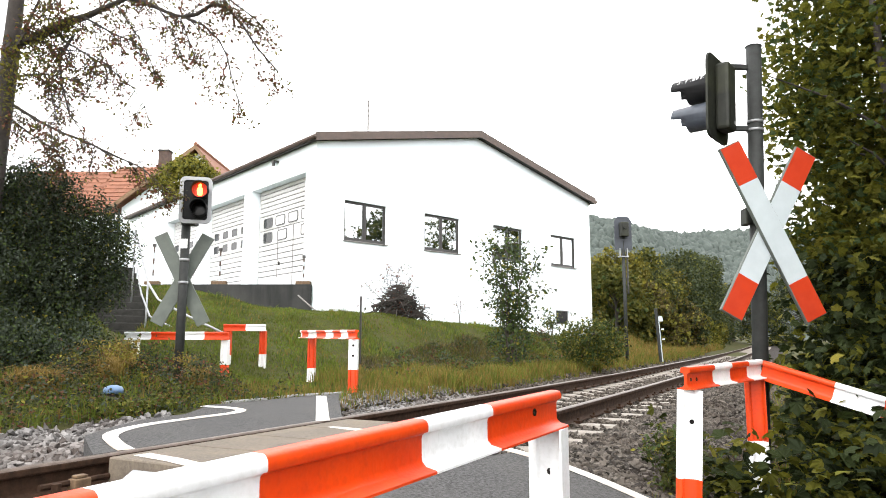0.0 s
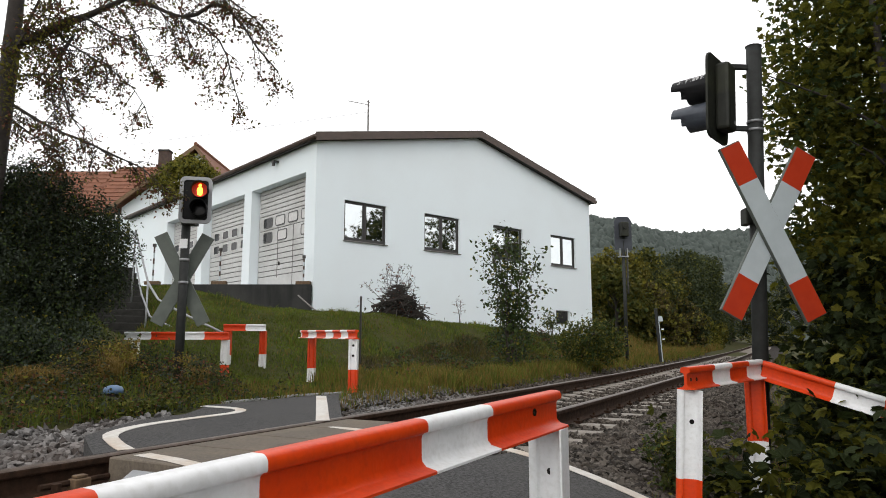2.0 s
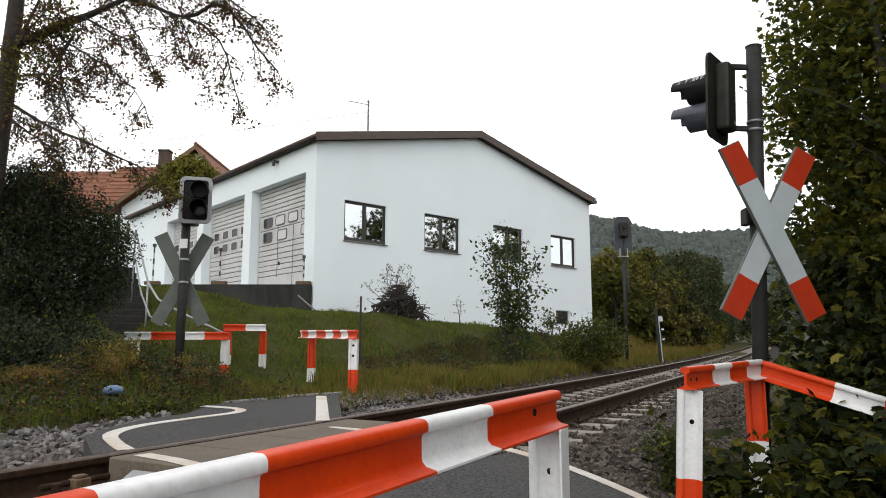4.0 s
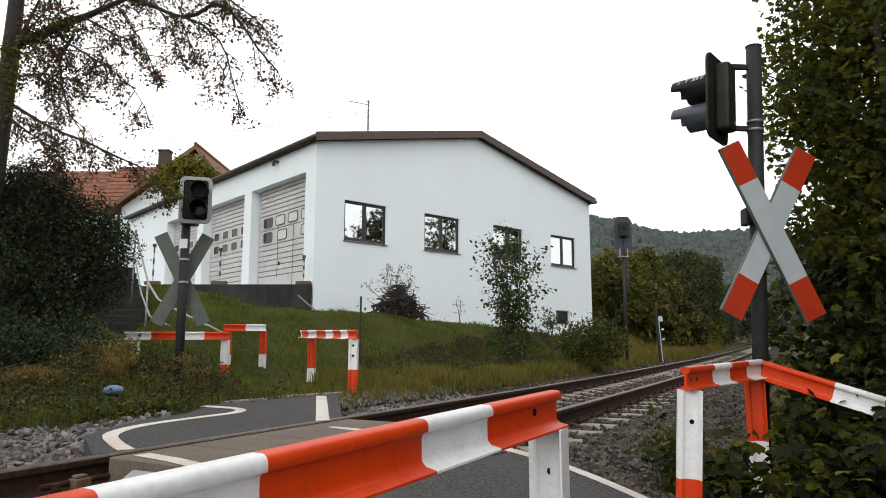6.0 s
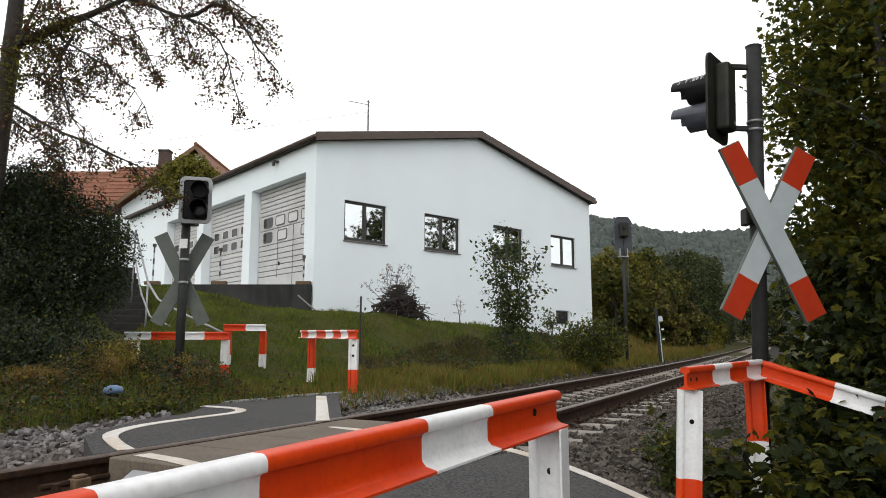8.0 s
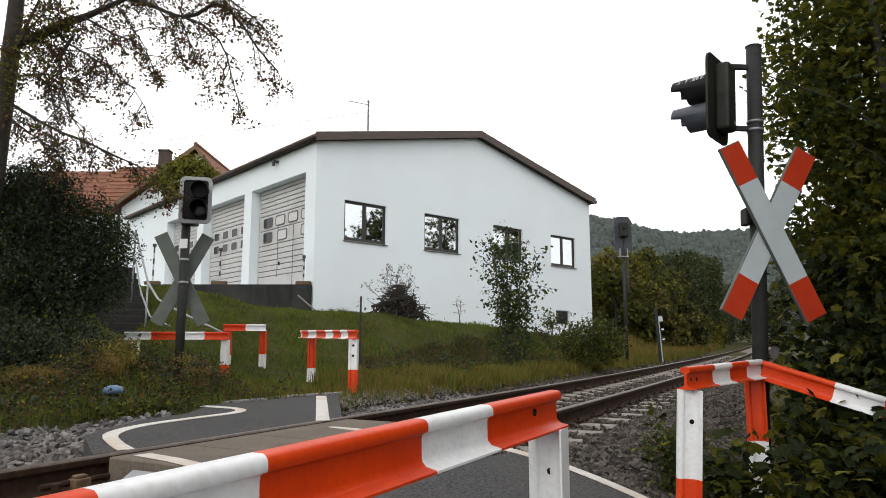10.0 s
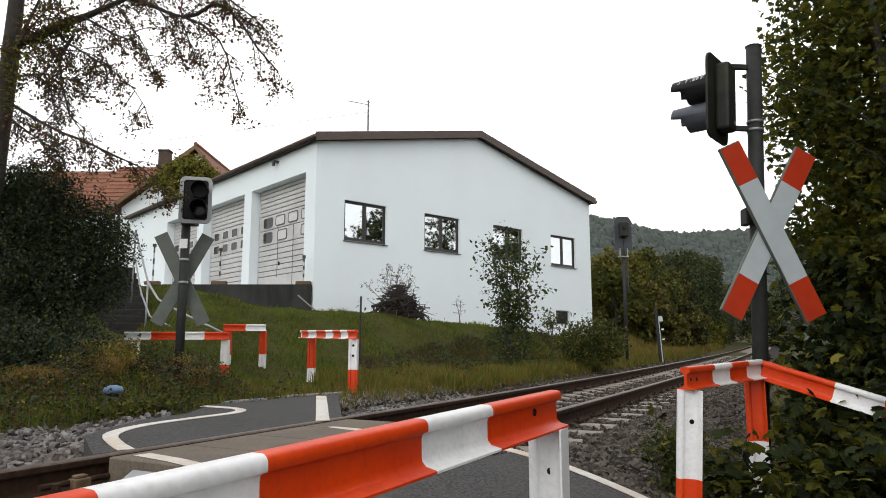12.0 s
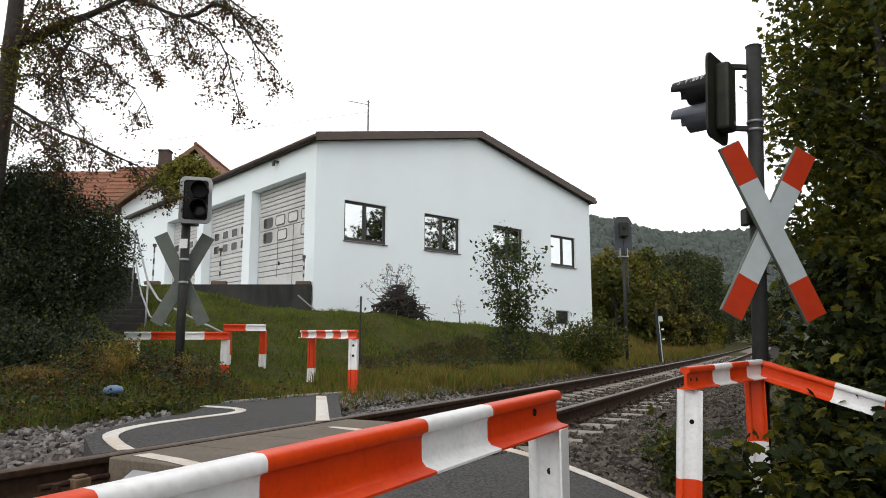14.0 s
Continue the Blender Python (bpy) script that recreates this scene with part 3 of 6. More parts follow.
def rail_lock():
    k = thing("rail_contact_box", Matrix(), "small rusty box clamped to the rail foot", "trackside box")
    m = Matrix.Translation((*track_xy(2.53, 0.61), -0.12)) @ pose(0, 0, 0, 0, 0, 90 - 28.3) @ Matrix.Scale(0.72, 4)
    part("case", boxed(-0.07, -0.05, -0.05, 0.07, 0.05, 0.05, m, 0.008), M_CAST, k, "brownish cast case")
    part("lid", boxed(-0.05, -0.035, 0.05, 0.05, 0.035, 0.075, m, 0.006), M_CAST, k)
    part("rod", tube(bmesh.new(), [m @ Vector((-0.3, 0.03, 0.02)), m @ Vector((0.3, 0.03, 0.02))], 0.018, 8), M_RAIL, k)
    part("bolt", tube(bmesh.new(), [m @ Vector((-0.2, -0.02, -0.06)), m @ Vector((-0.2, -0.02, 0.04))], 0.025, 8), M_RAIL, k)


rail_lock()


# ---------------------------------------------------------------- the white hall
HALL = pose(-3.922, 20.525, 0, 0, 0, 90 - 48.172)
L, EAVE, RIDGE, DEPTH = 14.01, 6.985, 8.53, 17.7
WINDOWS = [(1.065, 2.734), (4.394, 6.074), (7.846, 9.522), (11.283, 12.935)]
WB, WT = 3.983, 5.283
GATES = [(0.62, 4.32), (4.9, 8.48), (9.09, 12.5)]
GATE_Z, GATE_TOP = 2.36, 6.12


def wall_cells(bm, xs, zs, holes, place, thick):
    """A wall in cells, open where a hole is; place(u, d, z) turns wall space into hall space."""
    for x0, x1 in zip(xs, xs[1:]):
        for z0, z1 in zip(zs, zs[1:]):
            cx, cz = (x0 + x1) / 2, (z0 + z1) / 2
            if any(a < cx < b and c < cz < d for a, b, c, d in holes):
                continue
            v = [bm.verts.new(place(x, d, z)) for d in (0, thick) for x, z in ((x0, z0), (x1, z0), (x1, z1), (x0, z1))]
            bm.faces.new(v[:4])
            bm.faces.new(v[4:][::-1])
            for i in range(4):
                bm.faces.new((v[i], v[(i + 1) % 4], v[4 + (i + 1) % 4], v[4 + i]))
    bmesh.ops.remove_doubles(bm, verts=bm.verts, dist=0.0005)
    return bm


def clean_inner(bm):
    """Drop the faces shared by two neighbouring cells."""
    bm.verts.index_update()
    seen = {}
    for f in bm.faces:
        seen.setdefault(frozenset(v.index for v in f.verts), []).append(f)
    bmesh.ops.delete(bm, geom=[f for fs in seen.values() if len(fs) > 1 for f in fs], context='FACES_ONLY')
    return bm


def hall():
    h = thing("fire_station_hall", HALL, "long white-plastered hall with a shallow dark roof and roller gates", "building")
    holes = [(a, b, WB, WT) for a, b in WINDOWS] + [(11.53, 12.42, 1.56, 2.14)]
    xs = sorted({0, L, *[x for a, b, *_ in holes for x in (a, b)]})
    zs = [-0.5, 1.56, 2.14, WB, WT, EAVE]
    bm = wall_cells(bmesh.new(), xs, zs, holes, lambda u, d, z: (u, d, z), 0.3)
    clean_inner(bm)
    v = [bm.verts.new(p) for d in (0, 0.3) for p in ((0, d, EAVE), (L, d, EAVE), (L / 2, d, RIDGE))]
    for f in ((0, 1, 2), (5, 4, 3), (1, 4, 5, 2), (0, 2, 5, 3)):
        bm.faces.new([v[i] for i in f])
    part("gable_wall", bm, M_PLASTER, h, "white plastered gable wall")
    # gate side
    gh = [(a, b, GATE_Z, GATE_TOP) for a, b in GATES]
    us = sorted({0.302, DEPTH, *[x for a, b in GATES for x in (a, b)]})
    bm = wall_cells(bmesh.new(), us, [-0.5, GATE_Z, GATE_TOP, EAVE], gh, lambda u, d, z: (d, u, z), 0.5)
    clean_inner(bm)
    part("gate_wall", bm, M_PLASTER, h, "white plastered wall with three gate openings")
    bm = boxed(L - 0.3, 0.302, -0.5, L, DEPTH, EAVE)
    box(bm, 0.3, DEPTH - 0.3, -0.5, L - 0.3, DEPTH, EAVE)
    part("rear_wall", bm, M_PLASTER, h)
    # roof slabs with their fascias
    o = 0.18
    k = (RIDGE - EAVE) / (L / 2)
    for sgn in (0, 1):
        bm = bmesh.new()
        e = -o if not sgn else L + o
        pts = [(e, EAVE - o * k + 0.02), (L / 2, RIDGE + 0.02), (L / 2, RIDGE + 0.2), (e, EAVE - o * k + 0.2)]
        v = [bm.verts.new((x, y, z)) for y in (-0.22, DEPTH + 0.2) for x, z in pts]
        bm.faces.new(v[:4]); bm.faces.new(v[4:][::-1])
        for i in range(4):
            bm.faces.new((v[i], v[(i + 1) % 4], v[4 + (i + 1) % 4], v[4 + i]))
        part("roof_slope", bm, M_ROOFING, h)
        bm = bmesh.new()
        pts = [(e, EAVE - o * k - 0.02), (L / 2, RIDGE - 0.02), (L / 2, RIDGE + 0.25), (e, EAVE - o * k + 0.25)]
        v = [bm.verts.new((x, y, z)) for y in (-0.25, -0.222) for x, z in pts]
        bm.faces.new(v[:4]); bm.faces.new(v[4:][::-1])
        for i in range(4):
            bm.faces.new((v[i], v[(i + 1) % 4], v[4 + (i + 1) % 4], v[4 + i]))
        part("fascia_board", bm, M_FASCIA, h, "dark brown fascia board")
        x0 = e - 0.09 if not sgn else e
        gut = bmesh.new()
        tube(gut, [(x0 + 0.045, -0.25, EAVE - o * k + 0.1), (x0 + 0.045, DEPTH + 0.2, EAVE - o * k + 0.1)], 0.07, 10)
        part("gutter", gut, M_FASCIA, h, smooth=True)
    # windows
    for i, (a, b) in enumerate(WINDOWS):
        window(h, a, b, WB, WT)
    w = part("cellar_window", ring_frame(11.53, 12.42, 1.56, 2.14, 0.04, 0.04, 0.04, 0.04, 0.09, 0.13), M_SILL, h, "small dark cellar window")
    part("pane", boxed(11.57, 0.1, 1.6, 12.38, 0.12, 2.1), M_DARKPANE, w)
    for i, (a, b) in enumerate(GATES):
        gate(h, a, b, i)
    # plinth lamp and aerial
    bm = boxed(-0.2, 2.42, 6.78, -0.002, 2.56, 6.84)
    box(bm, -0.2, 2.44, 6.66, -0.12, 2.54, 6.78, bevel=0.01)
    part("wall_lamp", bm, M_FRAME, h, "small dark lamp under the eaves")
    bm = bmesh.new()
    tube(bm, [(2.35, 0.6, 7.5), (2.35, 0.6, 9.05)], 0.03, 6)
    tube(bm, [(1.5, 0.6, 8.83), (2.42, 0.6, 8.9)], 0.012, 5)
    tube(bm, [(2.28, 0.6, 9.0), (2.42, 0.6, 9.0)], 0.016, 5)
    part("aerial", bm, M_SILL, h, "thin metal aerial on the roof")
    return h


def ring_frame(x0, x1, z0, z1, left, right, low, high, y0, y1):
    """One closed rectangular frame."""
    bm = bmesh.new()
    outer = [(x0, z0), (x1, z0), (x1, z1), (x0, z1)]
    inner = [(x0 + left, z0 + low), (x1 - right, z0 + low), (x1 - right, z1 - high), (x0 + left, z1 - high)]
    r = [[bm.verts.new((x, y, z)) for x, z in o] for o, y in ((outer, y0), (inner, y0), (inner, y1), (outer, y1))]
    for a, b in zip(r, r[1:] + r[:1]):
        for i in range(4):
            bm.faces.new((a[i], a[(i + 1) % 4], b[(i + 1) % 4], b[i]))
    return bm


def window(h, a, b, z0, z1):
    f = 0.055
    y0, y1 = 0.07, 0.14
    mid = a + (b - a) * 0.5
    w = part("window", ring_frame(a, b, z0, z1, f, f, f, f, y0, y1), M_FRAME, h, "two-sash window with a dark brown frame")
    part("mullion", boxed(mid - f * .7, y0 + 0.002, z0 + f, mid + f * .7, y1 - 0.002, z1 - f), M_FRAME, w)
    for x0, x1 in ((a + f, mid - f * .7), (mid + f * .7, b - f)):
        part("sash", ring_frame(x0, x1, z0 + f, z1 - f, 0.03, 0.03, 0.06, 0.03, y0 + 0.012, y1 - 0.01), M_FRAME, w)
        part("pane", boxed(x0 + .03, y0 + 0.035, z0 + f + .06, x1 - .03, y0 + 0.05, z1 - f - .03), M_GLASS, w)
    part("window_sill", boxed(a - 0.04, -0.05, z0 - 0.035, b + 0.04, 0.069, z0 - 0.003, bevel=0.006), M_SILL, w)
    return w


def rounded_rect(u0, u1, z0, z1, r, n=4):
    pts = []
    for cx, cz, a0 in ((u1 - r, z1 - r, 0), (u0 + r, z1 - r, 90), (u0 + r, z0 + r, 180), (u1 - r, z0 + r, 270)):
        for i in range(n + 1):
            a = radians(a0 + 90 * i / n)
            pts.append((cx + r * math.cos(a), cz + r * math.sin(a)))
    return pts


def gate(h, a, b, index):
    """A sectional gate: ribbed slats, a band of rounded lights, and on the first one a wicket."""
    d = 0.32
    g = part("gate", boxed(d + 0.04, a, GATE_Z, d + 0.08, b, GATE_TOP), M_GATE_GAP, h, "pale ribbed sectional gate with rounded lights")
    z = GATE_Z
    sections = [(0.0, 0.68, 1), (0.68, 1.77, 6), (1.77, 2.3, 1), (2.3, 2.82, 1), (2.82, GATE_TOP - GATE_Z, 6)]
    for z0, z1, n in sections:
        hgt = (z1 - z0) / n
        for i in range(n):
            bm = boxed(d, a + 0.03, z + z0 + i * hgt + 0.012, d + 0.038, b - 0.03, z + z0 + (i + 1) * hgt - 0.012, bevel=0.006)
            part("slat", bm, M_GATE, g)
    w = 0.86 if index == 0 else 0.79
    first = a + (0.1 if index == 0 else 0.3)
    for row, (z0, z1) in enumerate(((1.85, 2.22), (2.37, 2.73))):
        for i in range(4):
            u0 = first + i * w
            if index == 0 and row == 0:
                if i == 1:
                    continue
                u0 -= 0.16 if i == 2 else 0.0
            u1 = u0 + (0.64 if index == 0 else 0.54)
            bm = bmesh.new()
            outer, inner = rounded_rect(u0, u1, z + z0, z + z1, 0.09), rounded_rect(u0 + 0.035, u1 - 0.035, z + z0 + 0.035, z + z1 - 0.035, 0.06)
            r0 = [bm.verts.new((d - 0.02, p, q)) for p, q in outer]
            r1 = [bm.verts.new((d - 0.02, p, q)) for p, q in inner]
            r2 = [bm.verts.new((d + 0.01, p, q)) for p, q in outer]
            k = len(r0)
            for j in range(k):
                bm.faces.new((r0[j], r0[(j + 1) % k], r1[(j + 1) % k], r1[j]))
                bm.faces.new((r0[j], r0[(j + 1) % k], r2[(j + 1) % k], r2[j]))
            rim = part("gate_window", bm, M_GATE_RIM_REFLECTION if index else M_GATE_GAP, g, "small rounded light")
            bm = bmesh.new()
            front = [bm.verts.new((d - 0.012, p, q)) for p, q in inner]
            back = [bm.verts.new((d + 0.002, p, q)) for p, q in inner]
            bm.faces.new(front)
            bm.faces.new(back[::-1])
            for j in range(k):
                bm.faces.new((front[j], front[(j + 1) % k], back[(j + 1) % k], back[j]))
            # most panes of the first gate are painted pale to imitate a reflection
            part("pane", bm, M_DARKPANE if index or i == 3 else M_GATE_RIM_REFLECTION, rim)
    if index == 0:
        u = a + 1.23
        bm = bmesh.new()
        for q in ((u, 0.02, u + 0.025, 2.3), (u + 1.03, 0.6, u + 1.055, 2.3)):
            box(bm, d - 0.012, q[0], z + q[1], d - 0.001, q[2], z + q[3])
        wk = part("wicket_door", bm, M_SILL, g, "narrow wicket door in the gate")
        part("handle", boxed(d - 0.06, u + 0.85, z + 1.0, d - 0.012, u + 0.9, z + 1.12, bevel=0.008), M_FRAME, wk)


hall()


# ---------------------------------------------------------------- forecourt, wall and steps
def forecourt():
    a = thing("forecourt", Matrix(), "pale concrete forecourt behind a mossy retaining wall", "forecourt", kind="structure")
    # retaining wall runs straight across from the hall's corner
    bm = boxed(-8.9, 20.4, 0.6, -3.97, 20.65, 2.5, bevel=0.015)
    part("retaining_wall", bm, M_CONCRETE, a, "dark mossy concrete retaining wall")
    bm = bmesh.new()
    v = [bm.verts.new((x, y, 2.33)) for x, y in ((-3.9, 20.66), (-17, 33.5), (-21, 33.5), (-9.2, 20.66))]
    bm.faces.new(v)
    w = [bm.verts.new((x, y, 1.0)) for x, y in ((-3.9, 20.66), (-17, 33.5), (-21, 33.5), (-9.2, 20.66))]
    for i in range(4):
        bm.faces.new((v[i], v[(i + 1) % 4], w[(i + 1) % 4], w[i]))
    part("paving", bm, M_PAVE, a)


forecourt()


def warning_post(x, y, z, hgt=1.05):
    p = thing("striped_warning_post", pose(x, y, z), "thin red and white striped post in a small block foot", "warning post", "posts on the retaining wall")
    part("foot", boxed(-0.22, -0.1, 0, 0.22, 0.1, 0.1, bevel=0.01), M_CAST, p)
    n = 6
    for i in range(n):
        bm = tube(bmesh.new(), [(0, 0, 0.1 + (hgt - 0.1) * i / n), (0, 0, 0.1 + (hgt - 0.1) * (i + 1) / n)], 0.026, 8)
        part("band", bm, M_BRICK if i % 2 else M_SIGNWHITE, p)
    part("cap", boxed(-0.045, -0.045, hgt, 0.045, 0.045, hgt + 0.1, bevel=0.01), M_FRAME, p)


for wx, wh in ((-8.78, 1.15), (-6.76, 1.02), (-4.22, 0.8)):
    warning_post(wx, 20.53, 2.5, wh)


def stairs():
    st = thing("garden_steps", pose(-7.2, 15.5, 0.85, 0, 0, 34), "steep dark concrete steps up to the forecourt", "stairs", kind="structure")
    for i in range(11):
        bm = boxed(-0.65, i * 0.3, i * 0.175 - 0.7, 0.65, i * 0.3 + 0.34, i * 0.175 + 0.165, bevel=0.012)
        part("step", bm, M_STEP, st)
    return st


stairs()


def lower_handrail():
    """The rail goes on from the steps down towards the path."""
    r = thing("tubular_handrail", Matrix(), "bent grey tube handrail leading down the grass bank", "handrail")
    hi = [(-7.44, 16.27, 3.41), (-6.71, 15.45, 2.09), (-6.06, 14.51, 1.64), (-5.31, 13.84, 1.33), (-4.13, 12.89, 0.90)]
    lo = [(-7.45, 16.23, 2.99), (-6.91, 15.59, 1.85), (-6.37, 14.86, 1.30), (-5.50, 14.09, 1.01), (-4.13, 12.96, 0.45)]
    part("rail", tube(bmesh.new(), hi, 0.024, 8), M_STEEL, r, smooth=True)
    part("lower_rail", tube(bmesh.new(), lo, 0.02, 8), M_STEEL, r, smooth=True)
    for p, q in ((hi[0], (hi[0][0], hi[0][1], hi[0][2] - 1.7)), (hi[1], (hi[1][0] , hi[1][1], hi[1][2] - 1.5)), (hi[4], (hi[4][0], hi[4][1], hi[4][2] - 0.95))):
        part("post", tube(bmesh.new(), [p, q], 0.022, 8), M_STEEL, r, smooth=True)


lower_handrail()


# ---------------------------------------------------------------- red and white barriers of old rail
BAR_H = 0.122
BAR = rail_outline(BAR_H, 0.1, 0.054, 0.016, 0.012, 0.03)


def shade_smooth(ob, limit=0.6):
    """Round where faces meet at a shallow angle, sharp elsewhere."""
    me = ob.data
    me.polygons.foreach_set("use_smooth", [True] * len(me.polygons))
    me.set_sharp_from_angle(angle=limit)
    return ob


def barrier(label, beams, posts):
    """beams: (p0, p1, stripes) with the top edge's ends and (length, red) bands; posts: (x, y, top, bottom, facing, bands)."""
    b = thing("footpath_barrier", Matrix(), label, "barrier", "footpath barriers")
    for p0, p1, bands in beams:
        p0, p1 = Vector(p0), Vector(p1)
        d = (p1 - p0).normalized()
        at = 0.0
        for length, red in bands:
            q0, q1 = p0 + d * at, p0 + d * (at + length)
            drop = Vector((0, 0, -BAR_H))
            bm = extruded(bmesh.new(), BAR, q0 + drop, q1 + drop, (0, 0, 1))
            shade_smooth(part("red_band" if red else "white_band", bm, M_RED if red else M_WHITE, b))
            at += length
    for x, y, top, bottom, facing, bands, *lean in posts:
        lean = lean[0] if lean else 0.0
        a = radians(facing)
        face = Vector((math.sin(a), -math.cos(a), 0))
        z = top
        for length, red in bands:
            z1 = max(z - length, bottom)
            base = Vector((x, y, 0)) + face * BAR_H / 2
            bm = extruded(bmesh.new(), BAR, base + Vector((lean * (top - z1), 0, z1)), base + Vector((lean * (top - z), 0, z)), -face)
            shade_smooth(part("post_red" if red else "post_white", bm, M_RED if red else M_WHITE, b))
            z = z1
    return b


ND = Vector((-0.5, -0.866, -0.0215))
n0 = Vector((0.384, 2.404, 0.4971))
near_bar = barrier("glossy red and white barrier of old rail close beside the path",
                   [(n0, n0 + ND * 2.6, [(0.535, 1), (0.345, 0), (0.517, 1), (0.303, 0), (0.5, 1), (0.4, 0)])],
                   [(0.35, 2.36, 0.374, -0.5, 66, [(0.62, 0), (0.6, 1)]), (-0.72, 0.5, 0.34, -0.55, 66, [(0.62, 0), (0.6, 1)])])


def bolt_hole(parent, centre, along, r=0.011):
    c, a = Vector(centre), Vector(along).normalized()
    part("bolt_hole", tube(bmesh.new(), [c - a * 0.0025, c + a * 0.0025], r, 14), M_BLACKGLASS, parent)


side_way = Vector((0.866, -0.5, 0))
bolt_hole(near_bar, n0 + ND * 0.2 + Vector((0, 0, -0.055)) + side_way * 0.009, side_way, 0.012)
bolt_hole(near_bar, Vector((0.354, 2.36, 0.235)) + Vector((0.41, -0.91, 0)) * 0.009, (0.41, -0.91, 0), 0.012)

angled = barrier("red and white angled barrier of old rail among ivy",
                 [((1.328, 3.795, 0.534), (2.1, 4.575, 0.562), [(0.332, 1), (0.25, 0), (0.263, 1), (0.25, 0)]),
                  ((2.085, 4.555, 0.56), (2.6, 4.08, 0.346), [(0.43, 1), (0.27, 0), (0.3, 1)])],
                 [(1.352, 3.82, 0.406, -0.5, 86, [(0.47, 0), (0.6, 1)], -0.06), (2.05, 4.57, 0.438, -0.5, 70, [(0.4, 1), (0.5, 0)])])
bolt_hole(angled, (1.356, 3.81, 0.24), (0, -1, 0), 0.013)
d0 = Vector((0.705, 0.709, 0))
for k in (0.05, 0.12):
    bolt_hole(angled, Vector((1.325, 3.795, 0.465)) + d0 * k + Vector((0.709, -0.705, 0)) * 0.009, (0.709, -0.705, 0), 0.01)

verge_bar = barrier("red and white barrier of old rail on the far verge",
                    [((-1.11, 8.84, 0.861), (-2.28, 11.06, 0.906), [(0.3, 1), (0.28, 0), (0.32, 1), (0.34, 0), (0.44, 1), (0.42, 0), (0.34, 1), (0.07, 0)])],
                    [(-1.155, 8.87, 0.739, -0.1, 86, [(0.385, 0), (0.6, 1)]), (-2.04, 10.69, 0.775, -0.1, 86, [(0.46, 1), (0.6, 0)])])
for z in (0.66, 0.53):
    bolt_hole(verge_bar, (-1.155, 8.86, z), (0, -1, 0), 0.016)

barrier("red and white barrier of old rail beneath the steps",
        [((-3.3, 10.58, 0.872), (-4.9, 10.58, 0.872), [(0.37, 1), (0.36, 0), (0.46, 1), (0.41, 0)])],
        [(-3.36, 10.6, 0.75, 0.05, 86, [(0.38, 0), (0.4, 1)]), (-4.75, 10.6, 0.75, 0.05, 86, [(0.46, 0), (0.4, 1)])])

barrier("red and white barrier of old rail in the grass",
        [((-3.86, 12.07, 1.04), (-3.25, 12.58, 1.05), [(0.4, 1), (0.39, 0)])],
        [(-3.29, 12.55, 0.928, 0.1, 86, [(0.42, 1), (0.5, 0)]), (-3.8, 12.12, 0.918, 0.1, 86, [(0.42, 1), (0.5, 0)])])


# ---------------------------------------------------------------- signs and signals at the crossing
def cross_arm(length, width, thick=0.03):
    return boxed(-width / 2, -thick / 2, -length / 2, width / 2, thick / 2, length / 2, bevel=0.006)


def andrew_cross(parent, m, length, width, angle, front):
    """Two crossed boards; the front has red ends, the back is bare."""
    for k, sgn in enumerate((-1, 1)):
        r = m @ pose(0, -0.016 + 0.034 * k, 0, 0, sgn * angle, 0)
        arm = part("cross_arm", cross_arm(length, width), M_SIGNBACK, parent, "crossed sign board")
        arm.matrix_basis = r
        if front:
            e = length * 0.218
            for nm, z0, z1, mt in (("red_end", -length / 2 + 0.008, -length / 2 + e, M_SIGNRED), ("white_field", -length / 2 + e, length / 2 - e, M_SIGNWHITE), ("red_end", length / 2 - e, length / 2 - 0.008, M_SIGNRED)):
                part(nm, boxed(-width / 2 + 0.006, -0.0185, z0, width / 2 - 0.006, -0.0152, z1), mt, arm)


def visor(bm, m, r, length):
    """A hood: long above, cut back in a step at the sides and shorter below."""
    n = 28
    rows = []
    for rr in (r, r * 0.94):
        a, b = [], []
        for i in range(n + 1):
            ang = radians(-90 + 360 * i / n)
            up = math.sin(ang)
            ln = length * (1.0 if up > -0.08 else 0.66)
            a.append(bm.verts.new(m @ Vector((rr * math.cos(ang), 0, rr * up))))
            b.append(bm.verts.new(m @ Vector((rr * math.cos(ang) * 0.97, -ln, rr * up * 0.97 - ln * 0.04))))
        rows.append((a, b))
    (a, b), (c, d) = rows
    for i in range(n):
        bm.faces.new((a[i], a[i + 1], b[i + 1], b[i]))
        bm.faces.new((c[i], d[i], d[i + 1], c[i + 1]))
        bm.faces.new((b[i], b[i + 1], d[i + 1], d[i]))
    return bm


